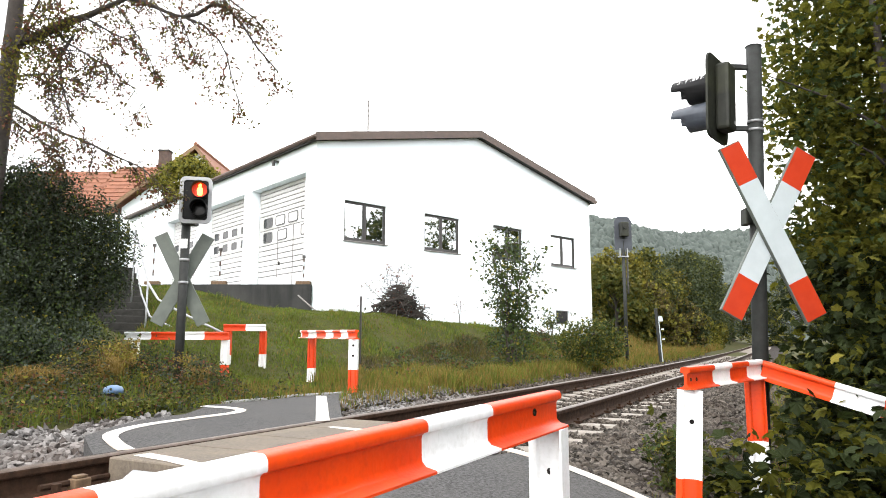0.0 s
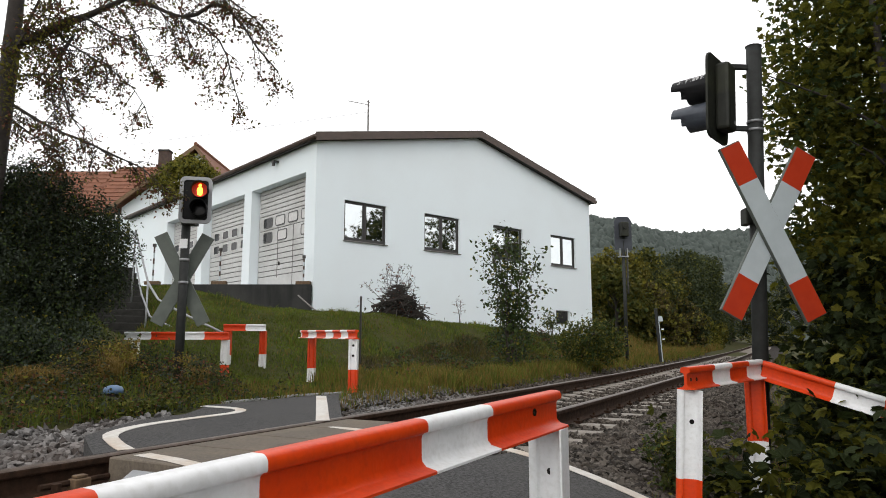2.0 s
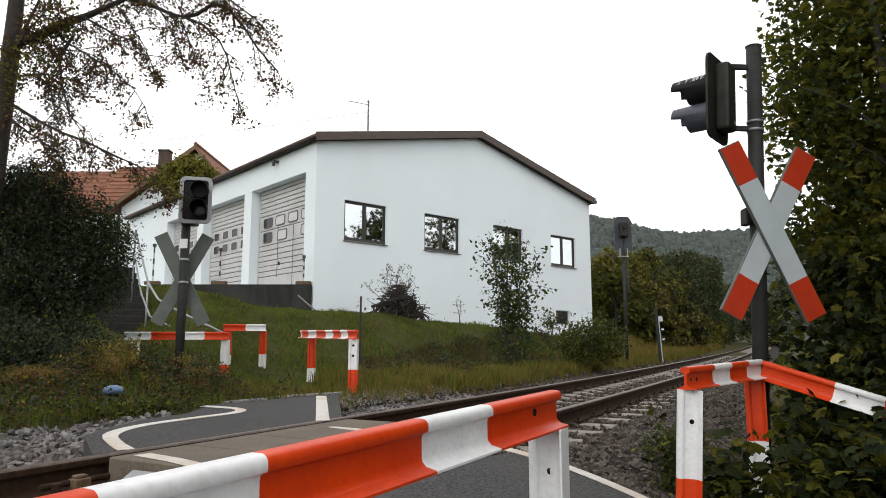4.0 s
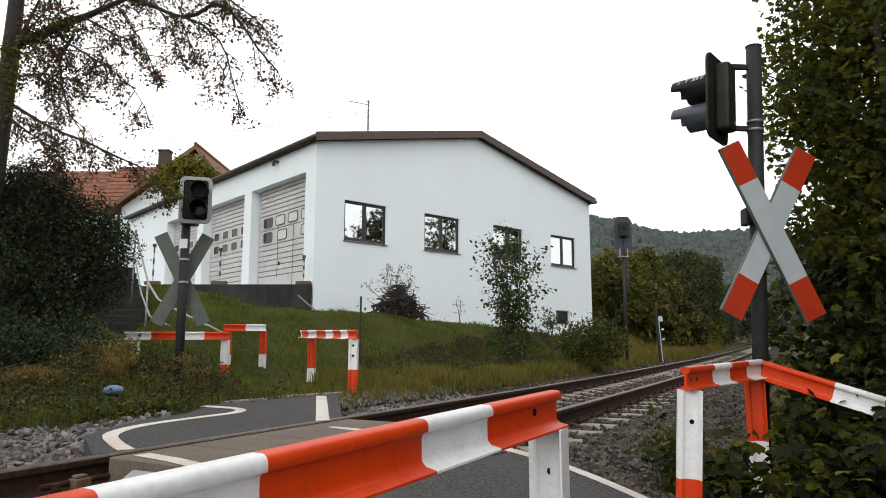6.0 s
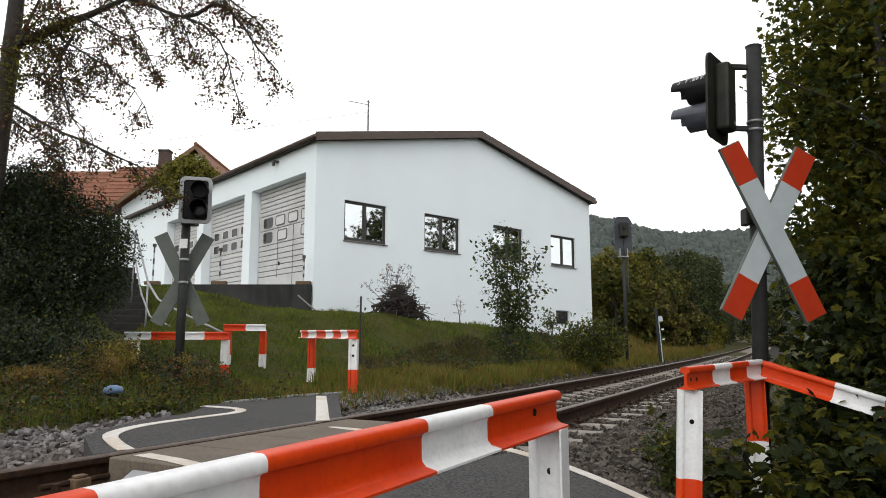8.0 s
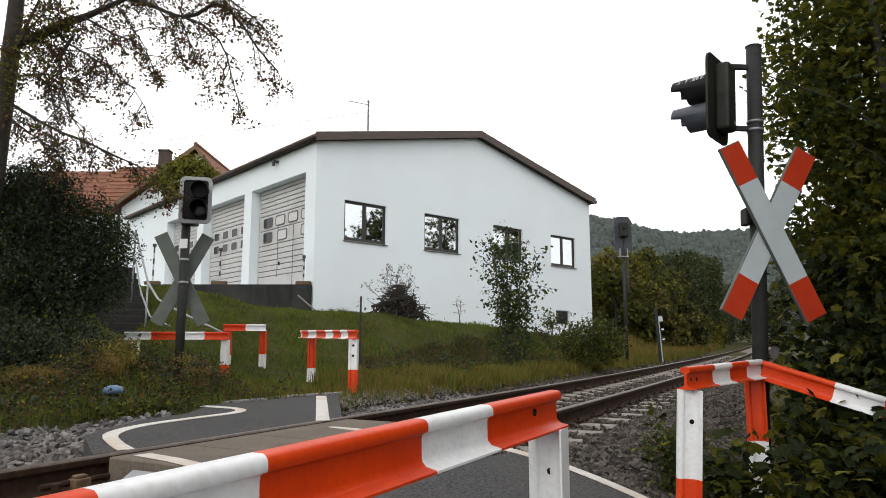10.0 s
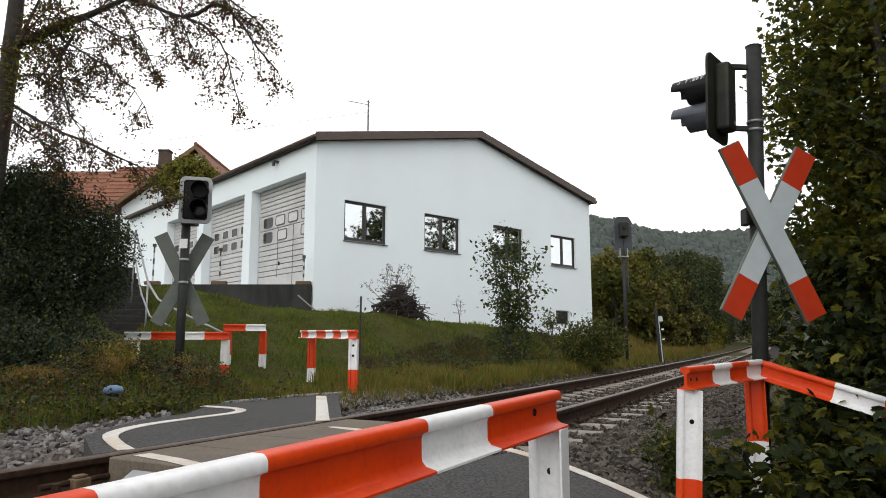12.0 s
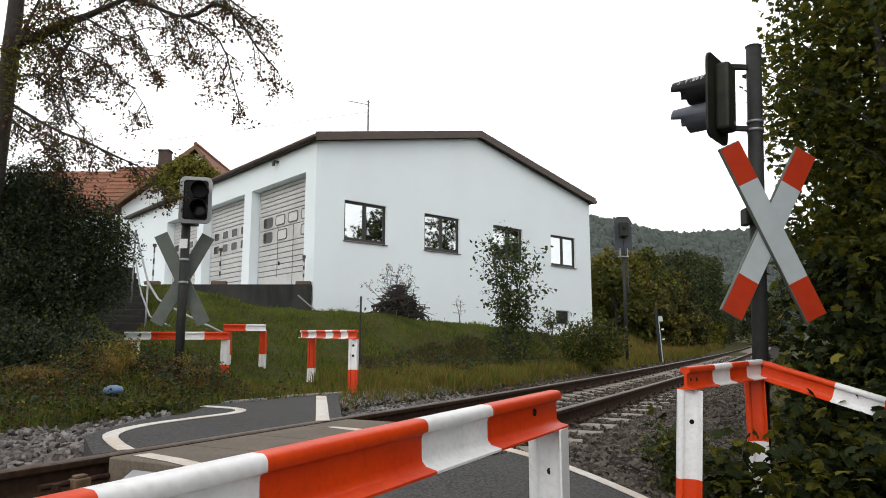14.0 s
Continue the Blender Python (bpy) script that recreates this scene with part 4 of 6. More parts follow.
def signal_head(parent, m, w, h, rim_mat, face_mat, visors, r=0.105, deep=0.14, edge=0.03, hood=0.24):
    """Backboard with cut corners, a deep body and two hooded lenses; faces -y."""
    bm = bmesh.new()
    out = rounded_rect(-w / 2, w / 2, -h / 2, h / 2, 0.07)
    inn = rounded_rect(-w / 2 + 0.045, w / 2 - 0.045, -h / 2 + 0.045, h / 2 - 0.045, 0.035)
    k = len(out)
    rings = [[bm.verts.new(m @ Vector((x, y, z))) for x, z in o] for o, y in ((out, 0.0), (out, -edge), (inn, -edge), (inn, -0.004))]
    for a, b in zip(rings, rings[1:]):
        for i in range(k):
            bm.faces.new((a[i], a[(i + 1) % k], b[(i + 1) % k], b[i]))
    bm.faces.new(rings[0][::-1])
    board = part("backboard", bm, rim_mat, parent, "rounded backboard rim")
    bm = bmesh.new()
    f = [bm.verts.new(m @ Vector((x, -0.006, z))) for x, z in inn]
    g = [bm.verts.new(m @ Vector((x, -0.003, z))) for x, z in inn]
    bm.faces.new(f)
    bm.faces.new(g[::-1])
    for i in range(k):
        bm.faces.new((f[i], f[(i + 1) % k], g[(i + 1) % k], g[i]))
    part("face_plate", bm, face_mat, parent)
    part("signal_body", boxed(-w * 0.2, 0.002, -h * 0.4, w * 0.2, deep, h * 0.4, m, bevel=0.025), M_HOUSING, parent, "deep dark signal body")
    lenses = []
    for (vx, vz), vm in visors:
        mm = m @ Matrix.Translation((vx, -0.008, vz))
        v = part("visor", visor(bmesh.new(), mm, r, hood), vm, parent, "hooded visor", smooth=True)
        lens = bmesh.new()
        ring = [lens.verts.new(mm @ Vector((0.93 * r * math.cos(a), 0.001, 0.93 * r * math.sin(a)))) for a in np.linspace(0, 2 * math.pi, 25)[:-1]]
        tip = lens.verts.new(mm @ Vector((0, -0.012, 0)))
        for i in range(24):
            lens.faces.new((ring[i], ring[(i + 1) % 24], tip))
        part("lens", lens, M_BLACKGLASS, parent, "dark glass lens", smooth=True)
        lenses.append(mm)
    return lenses


# far side: seen from the front is the lamp, the crossed boards from the back
far_sig = thing("crossing_signal", pose(-3.29, 8.6, 0.1), "dark post with a lamp head and crossed boards seen from behind", "crossing signal", "crossing signals")
part("pole", tube(bmesh.new(), [(0, 0, 0.0), (0, 0, 2.12)], 0.055, 16), M_POLE, far_sig, smooth=True)
part("foot", boxed(-0.2, -0.16, -0.1, 0.2, 0.16, 0.02, bevel=0.02), M_CONCRETE, far_sig)
for z in (1.33, 1.62):
    part("clamp", tube(bmesh.new(), [(0, 0, z), (0, 0, z + 0.035)], 0.062, 16), M_STEEL, far_sig, "bright steel clamp", smooth=True)
part("sticker", boxed(-0.05, -0.061, 1.78, 0.05, -0.054, 1.9), M_WHITE, far_sig, "small white plate")
andrew_cross(far_sig, pose(-0.05, 0.1, 1.4, 0, 0, 190), 1.28, 0.17, 27, True)
FAR_LAMP = pose(0.15, -0.12, 2.385, 0, 0, 14)
far_lenses = signal_head(far_sig, FAR_LAMP, 0.39, 0.6, M_GREYRIM, M_VISOR, [((0.055, 0.115), M_VISOR), ((0.05, -0.115), M_VISOR)])
part("bracket", boxed(-0.03, -0.1, 2.08, 0.14, 0.06, 2.13), M_POLE, far_sig)

# near side: crossed boards from the front, the lamp from behind
near_sig = thing("crossing_signal", pose(2.107, 4.68, -0.5, 0, 2.48, 0), "dark post with red and white crossed boards and hooded lamps", "crossing signal", "crossing signals")
part("pole", tube(bmesh.new(), [(0, 0, 0.0), (0, 0, 3.3)], [0.052] * 2, 18), M_POLE, near_sig, smooth=True)
part("pole_cap", tube(bmesh.new(), [(0, 0, 3.3), (0, 0, 3.312)], [0.058, 0.03], 18), M_POLE, near_sig)
for z in (2.66, 2.72):
    part("clamp", tube(bmesh.new(), [(0, 0, z), (0, 0, z + 0.018)], 0.058, 18), M_STEEL, near_sig, "bright steel clamp", smooth=True)
for z in (2.68, 3.14):
    part("bracket", boxed(-0.2, -0.016, z - 0.016, -0.04, 0.016, z + 0.016), M_POLE, near_sig)
andrew_cross(near_sig, pose(0.04, -0.1, 1.925, 0, -0.8, 8), 1.31, 0.165, 27.2, True)
part("junction_box", boxed(-0.1, -0.05, 1.98, -0.05, 0.05, 2.1, bevel=0.01), M_HOUSING, near_sig)
NEAR_LAMP = pose(-0.262, 0.0, 2.89, 0, 0, -132)
signal_head(near_sig, NEAR_LAMP, 0.38, 0.62, M_HOUSING, M_BLACKGLASS, [((0.0, 0.105), M_VISOR), ((0.0, -0.105), M_VISOR_BLUE)], 0.1, 0.105, 0.016, 0.3)
part("sticker", boxed(-0.05, 0.1052, -0.2, -0.02, 0.107, -0.175, NEAR_LAMP), M_GREYRIM, near_sig, "small pale label on the housing")

# an added disc behind the hood: lit symbol on one side, dark on the other
M_AMBER = glow("amber_lamp_light", (1.0, 0.26, 0.025), 7.0)
# dim glowing disc face imitates the red halo inside the hood
M_RED_HALO = glow("deep_red_lamp_halo", (0.8, 0.05, 0.012), 0.16)
bm = bmesh.new()
R = 0.096
ring = [(R * math.cos(a), R * math.sin(a)) for a in np.linspace(0, 2 * math.pi, 29)[:-1]]
f0 = [bm.verts.new((x, -0.003, z)) for x, z in ring]
f1 = [bm.verts.new((x, 0.003, z)) for x, z in ring]
bm.faces.new(f0).material_index = 1
bm.faces.new(f1[::-1]).material_index = 0
for i in range(28):
    bm.faces.new((f0[i], f0[(i + 1) % 28], f1[(i + 1) % 28], f1[i])).material_index = 0
lamp_disc = part("lamp_disc", bm, [M_VISOR, M_RED_HALO], far_sig, "added disc, lit on one side, turned to put the lamp out")
bm = bmesh.new()
pts = rounded_rect(-0.032, 0.032, -0.075, 0.035, 0.03, 6)
bm.faces.new([bm.verts.new((x, -0.0055, z)) for x, z in pts])
bm.faces.new([bm.verts.new((0.02 * math.cos(a), -0.0055, 0.056 + 0.02 * math.sin(a))) for a in np.linspace(0, 2 * math.pi, 17)[:-1]])
part("lit_symbol", bm, M_AMBER, lamp_disc, "glowing amber upright symbol")
DISC = far_lenses[0] @ Matrix.Translation((0, -0.1, 0))
lamp_disc.matrix_basis = DISC

bm = bmesh.new()
rnd = random.Random(4)
mm = NEAR_LAMP @ Matrix.Translation((0, -0.008, 0.105))
for i in range(70):
    a = radians(rnd.uniform(45, 110))
    r = 0.1025
    y0 = -rnd.uniform(0.04, 0.28)
    ln, wd = rnd.uniform(0.02, 0.07), rnd.uniform(0.004, 0.01)
    da = -min(ln / r, a - radians(24))
    c = []
    for aa, yy in ((a, y0 - wd), (a, y0 + wd), (a + da, y0 + wd * 0.4), (a + da, y0 - wd * 0.4)):
        c.append(bm.verts.new(mm @ Vector((r * math.cos(aa) * (1 + 0.1 * yy), yy, r * math.sin(aa) * (1 + 0.1 * yy) + yy * 0.04 + 0.001))))
    bm.faces.new(c)
part("droppings", bm, M_DROPPINGS, near_sig, "pale streaks of bird droppings")


# ---------------------------------------------------------------- small railway things
def colour_signal():
    s = thing("railway_signal", pose(5.93, 22.2, 0.35), "grey railway signal seen from behind on a tall slim mast", "railway signal")
    part("mast", tube(bmesh.new(), [(0, 0, -0.2), (0, 0, 3.75)], [0.058, 0.055], 12), M_POLE, s, smooth=True)
    part("mast_cable", tube(bmesh.new(), [(0.12, 0.0, 2.0), (0.12, 0, 3.6)], 0.03, 8), M_FRAME, s)
    bm = bmesh.new()
    out = [(-0.28, -0.55), (0.28, -0.55), (0.28, 0.4), (0.18, 0.55), (-0.18, 0.55), (-0.28, 0.4)]
    extruded(bm, out, (0, 0.0, 4.0), (0, -0.05, 4.0), (0, 0, 1))
    part("signal_board", bm, M_BOARD, s, "dark blue-grey backboard")
    bm = boxed(-0.14, -0.3, 3.86, 0.14, -0.05, 4.34, bevel=0.03)
    tube(bm, [(0, -0.3, 4.16), (0, -0.36, 4.16)], 0.06, 10)
    part("lamp_housing", bm, M_HOUSING, s)
    bm = bmesh.new()
    for x in (-0.12, 0.12):
        tube(bm, [(x, -0.06, 3.2), (x, -0.06, 3.5)], 0.02, 6)
    box(bm, -0.16, -0.1, 3.2, 0.16, 0.1, 3.24)
    part("step_bracket", bm, M_STEEL, s)


colour_signal()

mk = thing("line_marker_post", pose(7.62, 24.2, 0.42, 0, -3.3, 0), "slim pale post with small white plates beside the track", "marker post")
part("post", boxed(-0.045, -0.04, -0.3, 0.045, 0.04, 1.57, bevel=0.008), M_POLE, mk)
part("pale_strip", boxed(0.0455, -0.045, -0.3, 0.075, 0.03, 1.1, bevel=0.004), M_SIGNWHITE, mk)
part("plate", boxed(0.05, -0.05, 1.1, 0.2, -0.03, 1.28, bevel=0.004), M_SIGNWHITE, mk)
for z in (0.45, 0.8):
    part("reflector", boxed(0.12, -0.05, z, 0.2, -0.03, z + 0.05), M_WHITE, mk)

fp = thing("fence_post", pose(-1.57, 13.05, 0.3), "thin dark metal stake in the grass", "stake")
part("stake", tube(bmesh.new(), [(0, 0, 0), (0, 0, 1.3)], 0.02, 8), M_FRAME, fp)

bl = thing("marker_bollard", pose(-3.18, 6.7, 0.0), "short dark pipe with a faded blue domed cap", "bollard")
part("pipe", tube(bmesh.new(), [(0, 0, -0.05), (0, 0, 0.2)], 0.062, 14), M_FRAME, bl, smooth=True)
bm = bmesh.new()
tube(bm, [(0, 0, 0.2), (0, 0, 0.235), (0, 0, 0.262), (0, 0, 0.278)], [0.09, 0.092, 0.075, 0.03], 16)
part("cap", bm, M_BLUE, bl, "faded blue domed cap", smooth=True)

wire = thing("overhead_wire", Matrix(), "thin overhead wire strung from the hall aerial", "wire")
part("wire", tube(bmesh.new(), [(-2.6, 22.5, 8.62), (-8, 25, 8.75), (-14, 28.5, 9.2), (-30, 36, 11.0)], 0.006, 4), M_STEEL, wire)
dr = thing("slanting_handrail", Matrix(), "thin slanting tube rail by the hall corner", "handrail")
part("rail", tube(bmesh.new(), [(-4.3, 20.2, 2.15), (-3.4, 19.6, 1.45), (-3.1, 19.2, 1.2)], 0.022, 8), M_SILL, dr)


# ---------------------------------------------------------------- the house behind
def house():
    h = thing("tiled_house", pose(-16.0, 43.0, 0), "white house with an orange clay tile roof and chimney", "house")
    part("wall", boxed(-13, 0, 2, 6, 9, 8.9), M_PLASTER, h)

    def slope(p0, p1, q0, q1, rows, cols):
        """A roof slope from its eave p to its ridge q, in single tiles."""
        p0, p1, q0, q1 = map(Vector, (p0, p1, q0, q1))
        nrm = (p1 - p0).cross(q0 - p0).normalized()
        if nrm.z < 0:
            nrm = -nrm
        bm = bmesh.new()
        v = [bm.verts.new(x + nrm * k) for k in (-0.14, 0.0) for x in (p0, p1, q1, q0)]
        bm.faces.new(v[:4])
        bm.faces.new(v[4:])
        for k in range(4):
            bm.faces.new((v[k], v[(k + 1) % 4], v[4 + (k + 1) % 4], v[4 + k]))
        deck = part("roof", bm, M_TILE, h, "orange clay tile roof")
        for r in range(rows):
            for c in range(cols):
                u0, u1 = (c + (0.5 if r % 2 else 0)) / (cols + 0.5), (c + (0.5 if r % 2 else 0) + 0.95) / (cols + 0.5)
                lo0, lo1 = p0.lerp(q0, r / rows), p1.lerp(q1, r / rows)
                hi0, hi1 = p0.lerp(q0, min(1, (r + 1.1) / rows)), p1.lerp(q1, min(1, (r + 1.1) / rows))
                vs = [lo0.lerp(lo1, u0), lo0.lerp(lo1, u1), hi0.lerp(hi1, u1), hi0.lerp(hi1, u0)]
                bm = bmesh.new()
                up = [bm.verts.new(x + nrm * (0.09 if k < 2 else 0.04)) for k, x in enumerate(vs)]
                dn = [bm.verts.new(x + nrm * (0.04 if k < 2 else 0.005)) for k, x in enumerate(vs)]
                bm.faces.new(up)
                for k in range(4):
                    bm.faces.new((up[k], up[(k + 1) % 4], dn[(k + 1) % 4], dn[k]))
                part("tile", bm, M_TILE, deck)
    slope((-6.6, -0.5, 9.0), (-1.5, -0.5, 9.0), (-6.6, 3.2, 13.0), (-1.5, 3.2, 13.0), 12, 15)
    slope((-13, -0.1, 8.8), (-6.7, -0.1, 8.8), (-13, 3.2, 12.7), (-6.7, 3.2, 12.7), 11, 12)
    # front gable with verges
    bm = bmesh.new()
    pts = [(-3.7, 2), (3.4, 2), (3.4, 9.3), (0.8, 12.5), (-3.7, 9.1)]
    v = [bm.verts.new((x, y, z)) for y in (-2.0, 4.0) for x, z in pts]
    bm.faces.new(v[:5])
    bm.faces.new(v[5:])
    for k in range(5):
        bm.faces.new((v[k], v[(k + 1) % 5], v[5 + (k + 1) % 5], v[5 + k]))
    part("gable_wall", bm, M_PLASTER, h, "white plastered gable")
    for e, ez in (((-4.3), 8.85), ((3.5), 9.45)):
        bm = bmesh.new()
        pts = [(e, ez), (0.8, 12.75), (0.8, 12.95), (e, ez + 0.2)]
        v = [bm.verts.new((x, y, z)) for y in (-2.5, 4.0) for x, z in pts]
        bm.faces.new(v[:4])
        bm.faces.new(v[4:])
        for k in range(4):
            bm.faces.new((v[k], v[(k + 1) % 4], v[4 + (k + 1) % 4], v[4 + k]))
        part("gable_roof", bm, M_TILE, h, "tiled roof of the front gable")
        bm = bmesh.new()
        pts = [(e, ez - 0.12), (0.8, 12.63), (0.8, 12.92), (e, ez + 0.17)]
        v = [bm.verts.new((x, y, z)) for y in (-2.56, -2.505) for x, z in pts]
        bm.faces.new(v[:4])
        bm.faces.new(v[4:])
        for k in range(4):
            bm.faces.new((v[k], v[(k + 1) % 4], v[4 + (k + 1) % 4], v[4 + k]))
        part("verge_board", bm, M_WOOD, h, "brown wooden verge board")
    bm = boxed(-2.42, -0.2, 10.2, -1.78, 0.4, 13.2)
    part("chimney", bm, M_BRICK, h, "dark brick chimney")
    part("chimney_cap", boxed(-2.47, -0.25, 13.2, -1.73, 0.45, 13.3), M_CONCRETE, h)
    part("ridge_tile", tube(bmesh.new(), [(0.8, -2.5, 12.98), (0.8, 4, 12.98)], 0.12, 8), M_TILE, h)
    for x in (-7, -5.6):
        part("window", boxed(x, -0.05, 5.2, x + 1, 0.05, 6.5), M_GLASS, h)
    part("downpipe", tube(bmesh.new(), [(-3.8, -2.1, 3), (-3.8, -2.1, 9)], 0.07, 8), M_FRAME, h)


house()


# ---------------------------------------------------------------- plants
def limb(bm, p, d, length, radius, level, tips, spread, droop, rnd, sides=6):
    """A crooked branch that forks; the ends are gathered in tips."""
    n = 5
    pts, radii = [Vector(p)], [radius]
    d = Vector(d).normalized()
    for i in range(n):
        d = (d + Vector((rnd.gauss(0, 0.16), rnd.gauss(0, 0.16), rnd.gauss(0, 0.12) - droop * (1 if level < 2 else 0.3))) ).normalized()
        pts.append(pts[-1] + d * length / n)
        radii.append(radius * (1 - 0.5 * (i + 1) / n))
    tube(bm, pts, radii, sides if level > 1 else 4, cap=False)
    if level == 0:
        tips.extend(pts[1:])
        return
    for k in range(rnd.choice((3, 4)) if level > 1 else rnd.choice((4, 5, 6))):
        i = rnd.randrange(2, n + 1)
        side = Vector((rnd.gauss(0, 1), rnd.gauss(0, 1), rnd.gauss(0, 0.7)))
        nd = (d * (1 - spread) + side.normalized() * spread).normalized()
        limb(bm, pts[i], nd, length * rnd.uniform(0.5, 0.75), radii[i] * 0.6, level - 1, tips, spread, droop, rnd, sides)
    if level > 0:
        tips.append(pts[-1])


def blob_points(n, centre, radii, shell=0.55, seed=1):
    """Points in an uneven lump, thicker near its skin."""
    v = rng.normal(0, 1, (n, 3))
    v /= np.linalg.norm(v, axis=1)[:, None]
    r = shell + (1 - shell) * rng.uniform(0, 1, n) ** 0.6
    ang = np.arctan2(v[:, 1], v[:, 0])
    lump = 1 + 0.16 * np.sin(5 * ang + seed) * np.cos(4 * v[:, 2] + seed) + 0.12 * np.sin(11 * ang + 2 * seed + 7 * v[:, 2])
    return np.asarray(centre) + v * (r * lump)[:, None] * np.asarray(radii)


def orchard_tree():
    rnd = random.Random(5)
    t = thing("old_fruit_tree", Matrix(), "old dark fruit tree with drooping thinly leaved branches", "tree")
    bm = bmesh.new()
    tips = []
    tube(bm, [(-6.1, 8.9, 0.0), (-6.06, 8.9, 1.2), (-6.0, 8.85, 2.4), (-5.92, 8.8, 3.6), (-5.88, 8.8, 4.6), (-5.8, 8.7, 5.6)], [0.22, 0.15, 0.13, 0.12, 0.11, 0.09], 12, cap=False)
    arms = [[(-5.95, 8.80, 4.76), (-5.56, 8.76, 4.79), (-5.17, 8.72, 4.99), (-4.85, 8.68, 5.06), (-4.46, 8.64, 5.22), (-4.10, 8.60, 5.36)],
            [(-6.08, 8.80, 5.87), (-5.24, 8.74, 5.71), (-4.49, 8.68, 5.41), (-4.07, 8.62, 5.26), (-3.65, 8.56, 5.05), (-3.44, 8.50, 4.97)],
            [(-3.44, 8.50, 4.97), (-3.25, 8.48, 5.00), (-3.06, 8.47, 5.13), (-2.86, 8.45, 5.09), (-2.62, 8.43, 4.80), (-2.42, 8.42, 4.50), (-2.13, 8.40, 4.16)],
            [(-3.44, 8.50, 4.97), (-3.15, 8.46, 4.83), (-2.92, 8.42, 4.60), (-2.80, 8.38, 4.38), (-2.70, 8.34, 4.04), (-2.62, 8.30, 3.79)],
            [(-4.99, 8.70, 4.81), (-5.11, 8.62, 4.44), (-5.00, 8.55, 4.05), (-4.84, 8.47, 3.64), (-4.57, 8.40, 3.31)],
            [(-5.86, 8.80, 3.91), (-5.33, 8.67, 3.59), (-4.94, 8.53, 3.39), (-4.57, 8.40, 3.24), (-4.13, 8.27, 3.02), (-3.70, 8.13, 2.82), (-3.20, 8.00, 2.42)],
            [(-5.14, 8.70, 4.75), (-4.69, 8.60, 4.46), (-4.32, 8.50, 4.22), (-4.00, 8.40, 3.95), (-3.77, 8.30, 3.64)],
            [(-4.40, 8.60, 5.20), (-4.12, 8.53, 4.83), (-3.90, 8.47, 4.52), (-3.72, 8.40, 4.12)],
            [(-3.78, 8.50, 5.09), (-3.60, 8.47, 4.84), (-3.49, 8.43, 4.61), (-3.48, 8.40, 4.39)],
            [(-3.47, 8.50, 4.93), (-3.36, 8.47, 4.68), (-3.23, 8.43, 4.39), (-3.17, 8.40, 4.24)],
            [(-5.77, 8.80, 4.27), (-5.29, 8.63, 4.23), (-4.88, 8.47, 4.10), (-4.46, 8.30, 3.92)],
            [(-4.60, 8.60, 5.43), (-3.99, 8.58, 5.46), (-3.37, 8.56, 5.37), (-2.90, 8.54, 5.27), (-2.51, 8.52, 4.97), (-2.28, 8.50, 4.73)],
            [(-5.94, 8.80, 4.47), (-5.58, 8.60, 4.78), (-5.21, 8.40, 5.00), (-4.83, 8.20, 5.21)],
            [(-5.86, 8.80, 3.71), (-5.46, 8.67, 3.44), (-5.07, 8.53, 3.19), (-4.76, 8.40, 2.94)],
            [(-4.80, 8.60, 5.01), (-4.37, 8.53, 4.75), (-4.12, 8.45, 4.63), (-3.91, 8.38, 4.49), (-3.75, 8.30, 4.29)],
            [(-5.52, 8.70, 4.77), (-5.07, 8.60, 4.56), (-4.71, 8.50, 4.48), (-4.35, 8.40, 4.30)],
            [(-5.33, 8.70, 4.25), (-5.09, 8.50, 3.88), (-4.89, 8.30, 3.47)],
            [(-5.87, 8.80, 4.55), (-5.62, 8.70, 4.99), (-5.43, 8.60, 5.26), (-5.32, 8.50, 5.53)]]
    for k, path in enumerate(arms):
        r0 = (0.085, 0.06, 0.032, 0.018, 0.022, 0.024, 0.014, 0.012, 0.01, 0.012, 0.018, 0.022, 0.02, 0.016, 0.016, 0.014, 0.014, 0.03)[k]
        tube(bm, path, [r0 * (1 - 0.75 * i / (len(path) - 1)) for i in range(len(path))], 7, cap=False)
        for a, b in zip(path, path[1:]):
            a, b = Vector(a), Vector(b)
            for q in range(max(2, int((b - a).length * 11))):
                p = a.lerp(b, rnd.random())
                d = (b - a).normalized() * 0.7 + Vector((rnd.gauss(0, 0.45), rnd.gauss(0, 0.5), rnd.gauss(-0.22, 0.42)))
                limb(bm, p, d, rnd.uniform(0.16, 0.42), 0.007, 1, tips, 0.5, 0.12, rnd, 5)
    part("trunk", bm, M_BARK, t, smooth=True)
    pts = np.array([p for p in tips])
    pts = np.repeat(pts, 2, 0) + rng.normal(0, 0.035, (len(pts) * 2, 3))
    pts = pts[rng.uniform(0, 1, len(pts)) < 0.8]
    leaves("crown", pts[pts[:, 2] > 2.0], (0.028, 0.06), [M_LEAF_APPLE, M_LEAF_RUST, M_LEAF_YELLOW], t, shares=[0.5, 0.42, 0.08])
    pts = np.concatenate([blob_points(90, (-3.48, 8.05, 2.65), (0.22, 0.2, 0.13), 0.1, 3), blob_points(70, (-3.25, 8.0, 2.48), (0.16, 0.2, 0.14), 0.1, 4),
                          blob_points(420, (-5.37, 8.5, 4.34), (0.38, 0.3, 0.5), 0.1, 5), blob_points(420, (-5.12, 8.5, 4.89), (0.5, 0.3, 0.3), 0.1, 6), blob_points(380, (-5.71, 8.55, 4.15), (0.24, 0.2, 0.55), 0.2, 7)])
    leaves("mossy_leaf", pts, (0.03, 0.065), [M_LEAF_YELLOW, M_LEAF_APPLE, M_LEAF_MID], t, shares=[0.35, 0.35, 0.3])
    return t


orchard_tree()


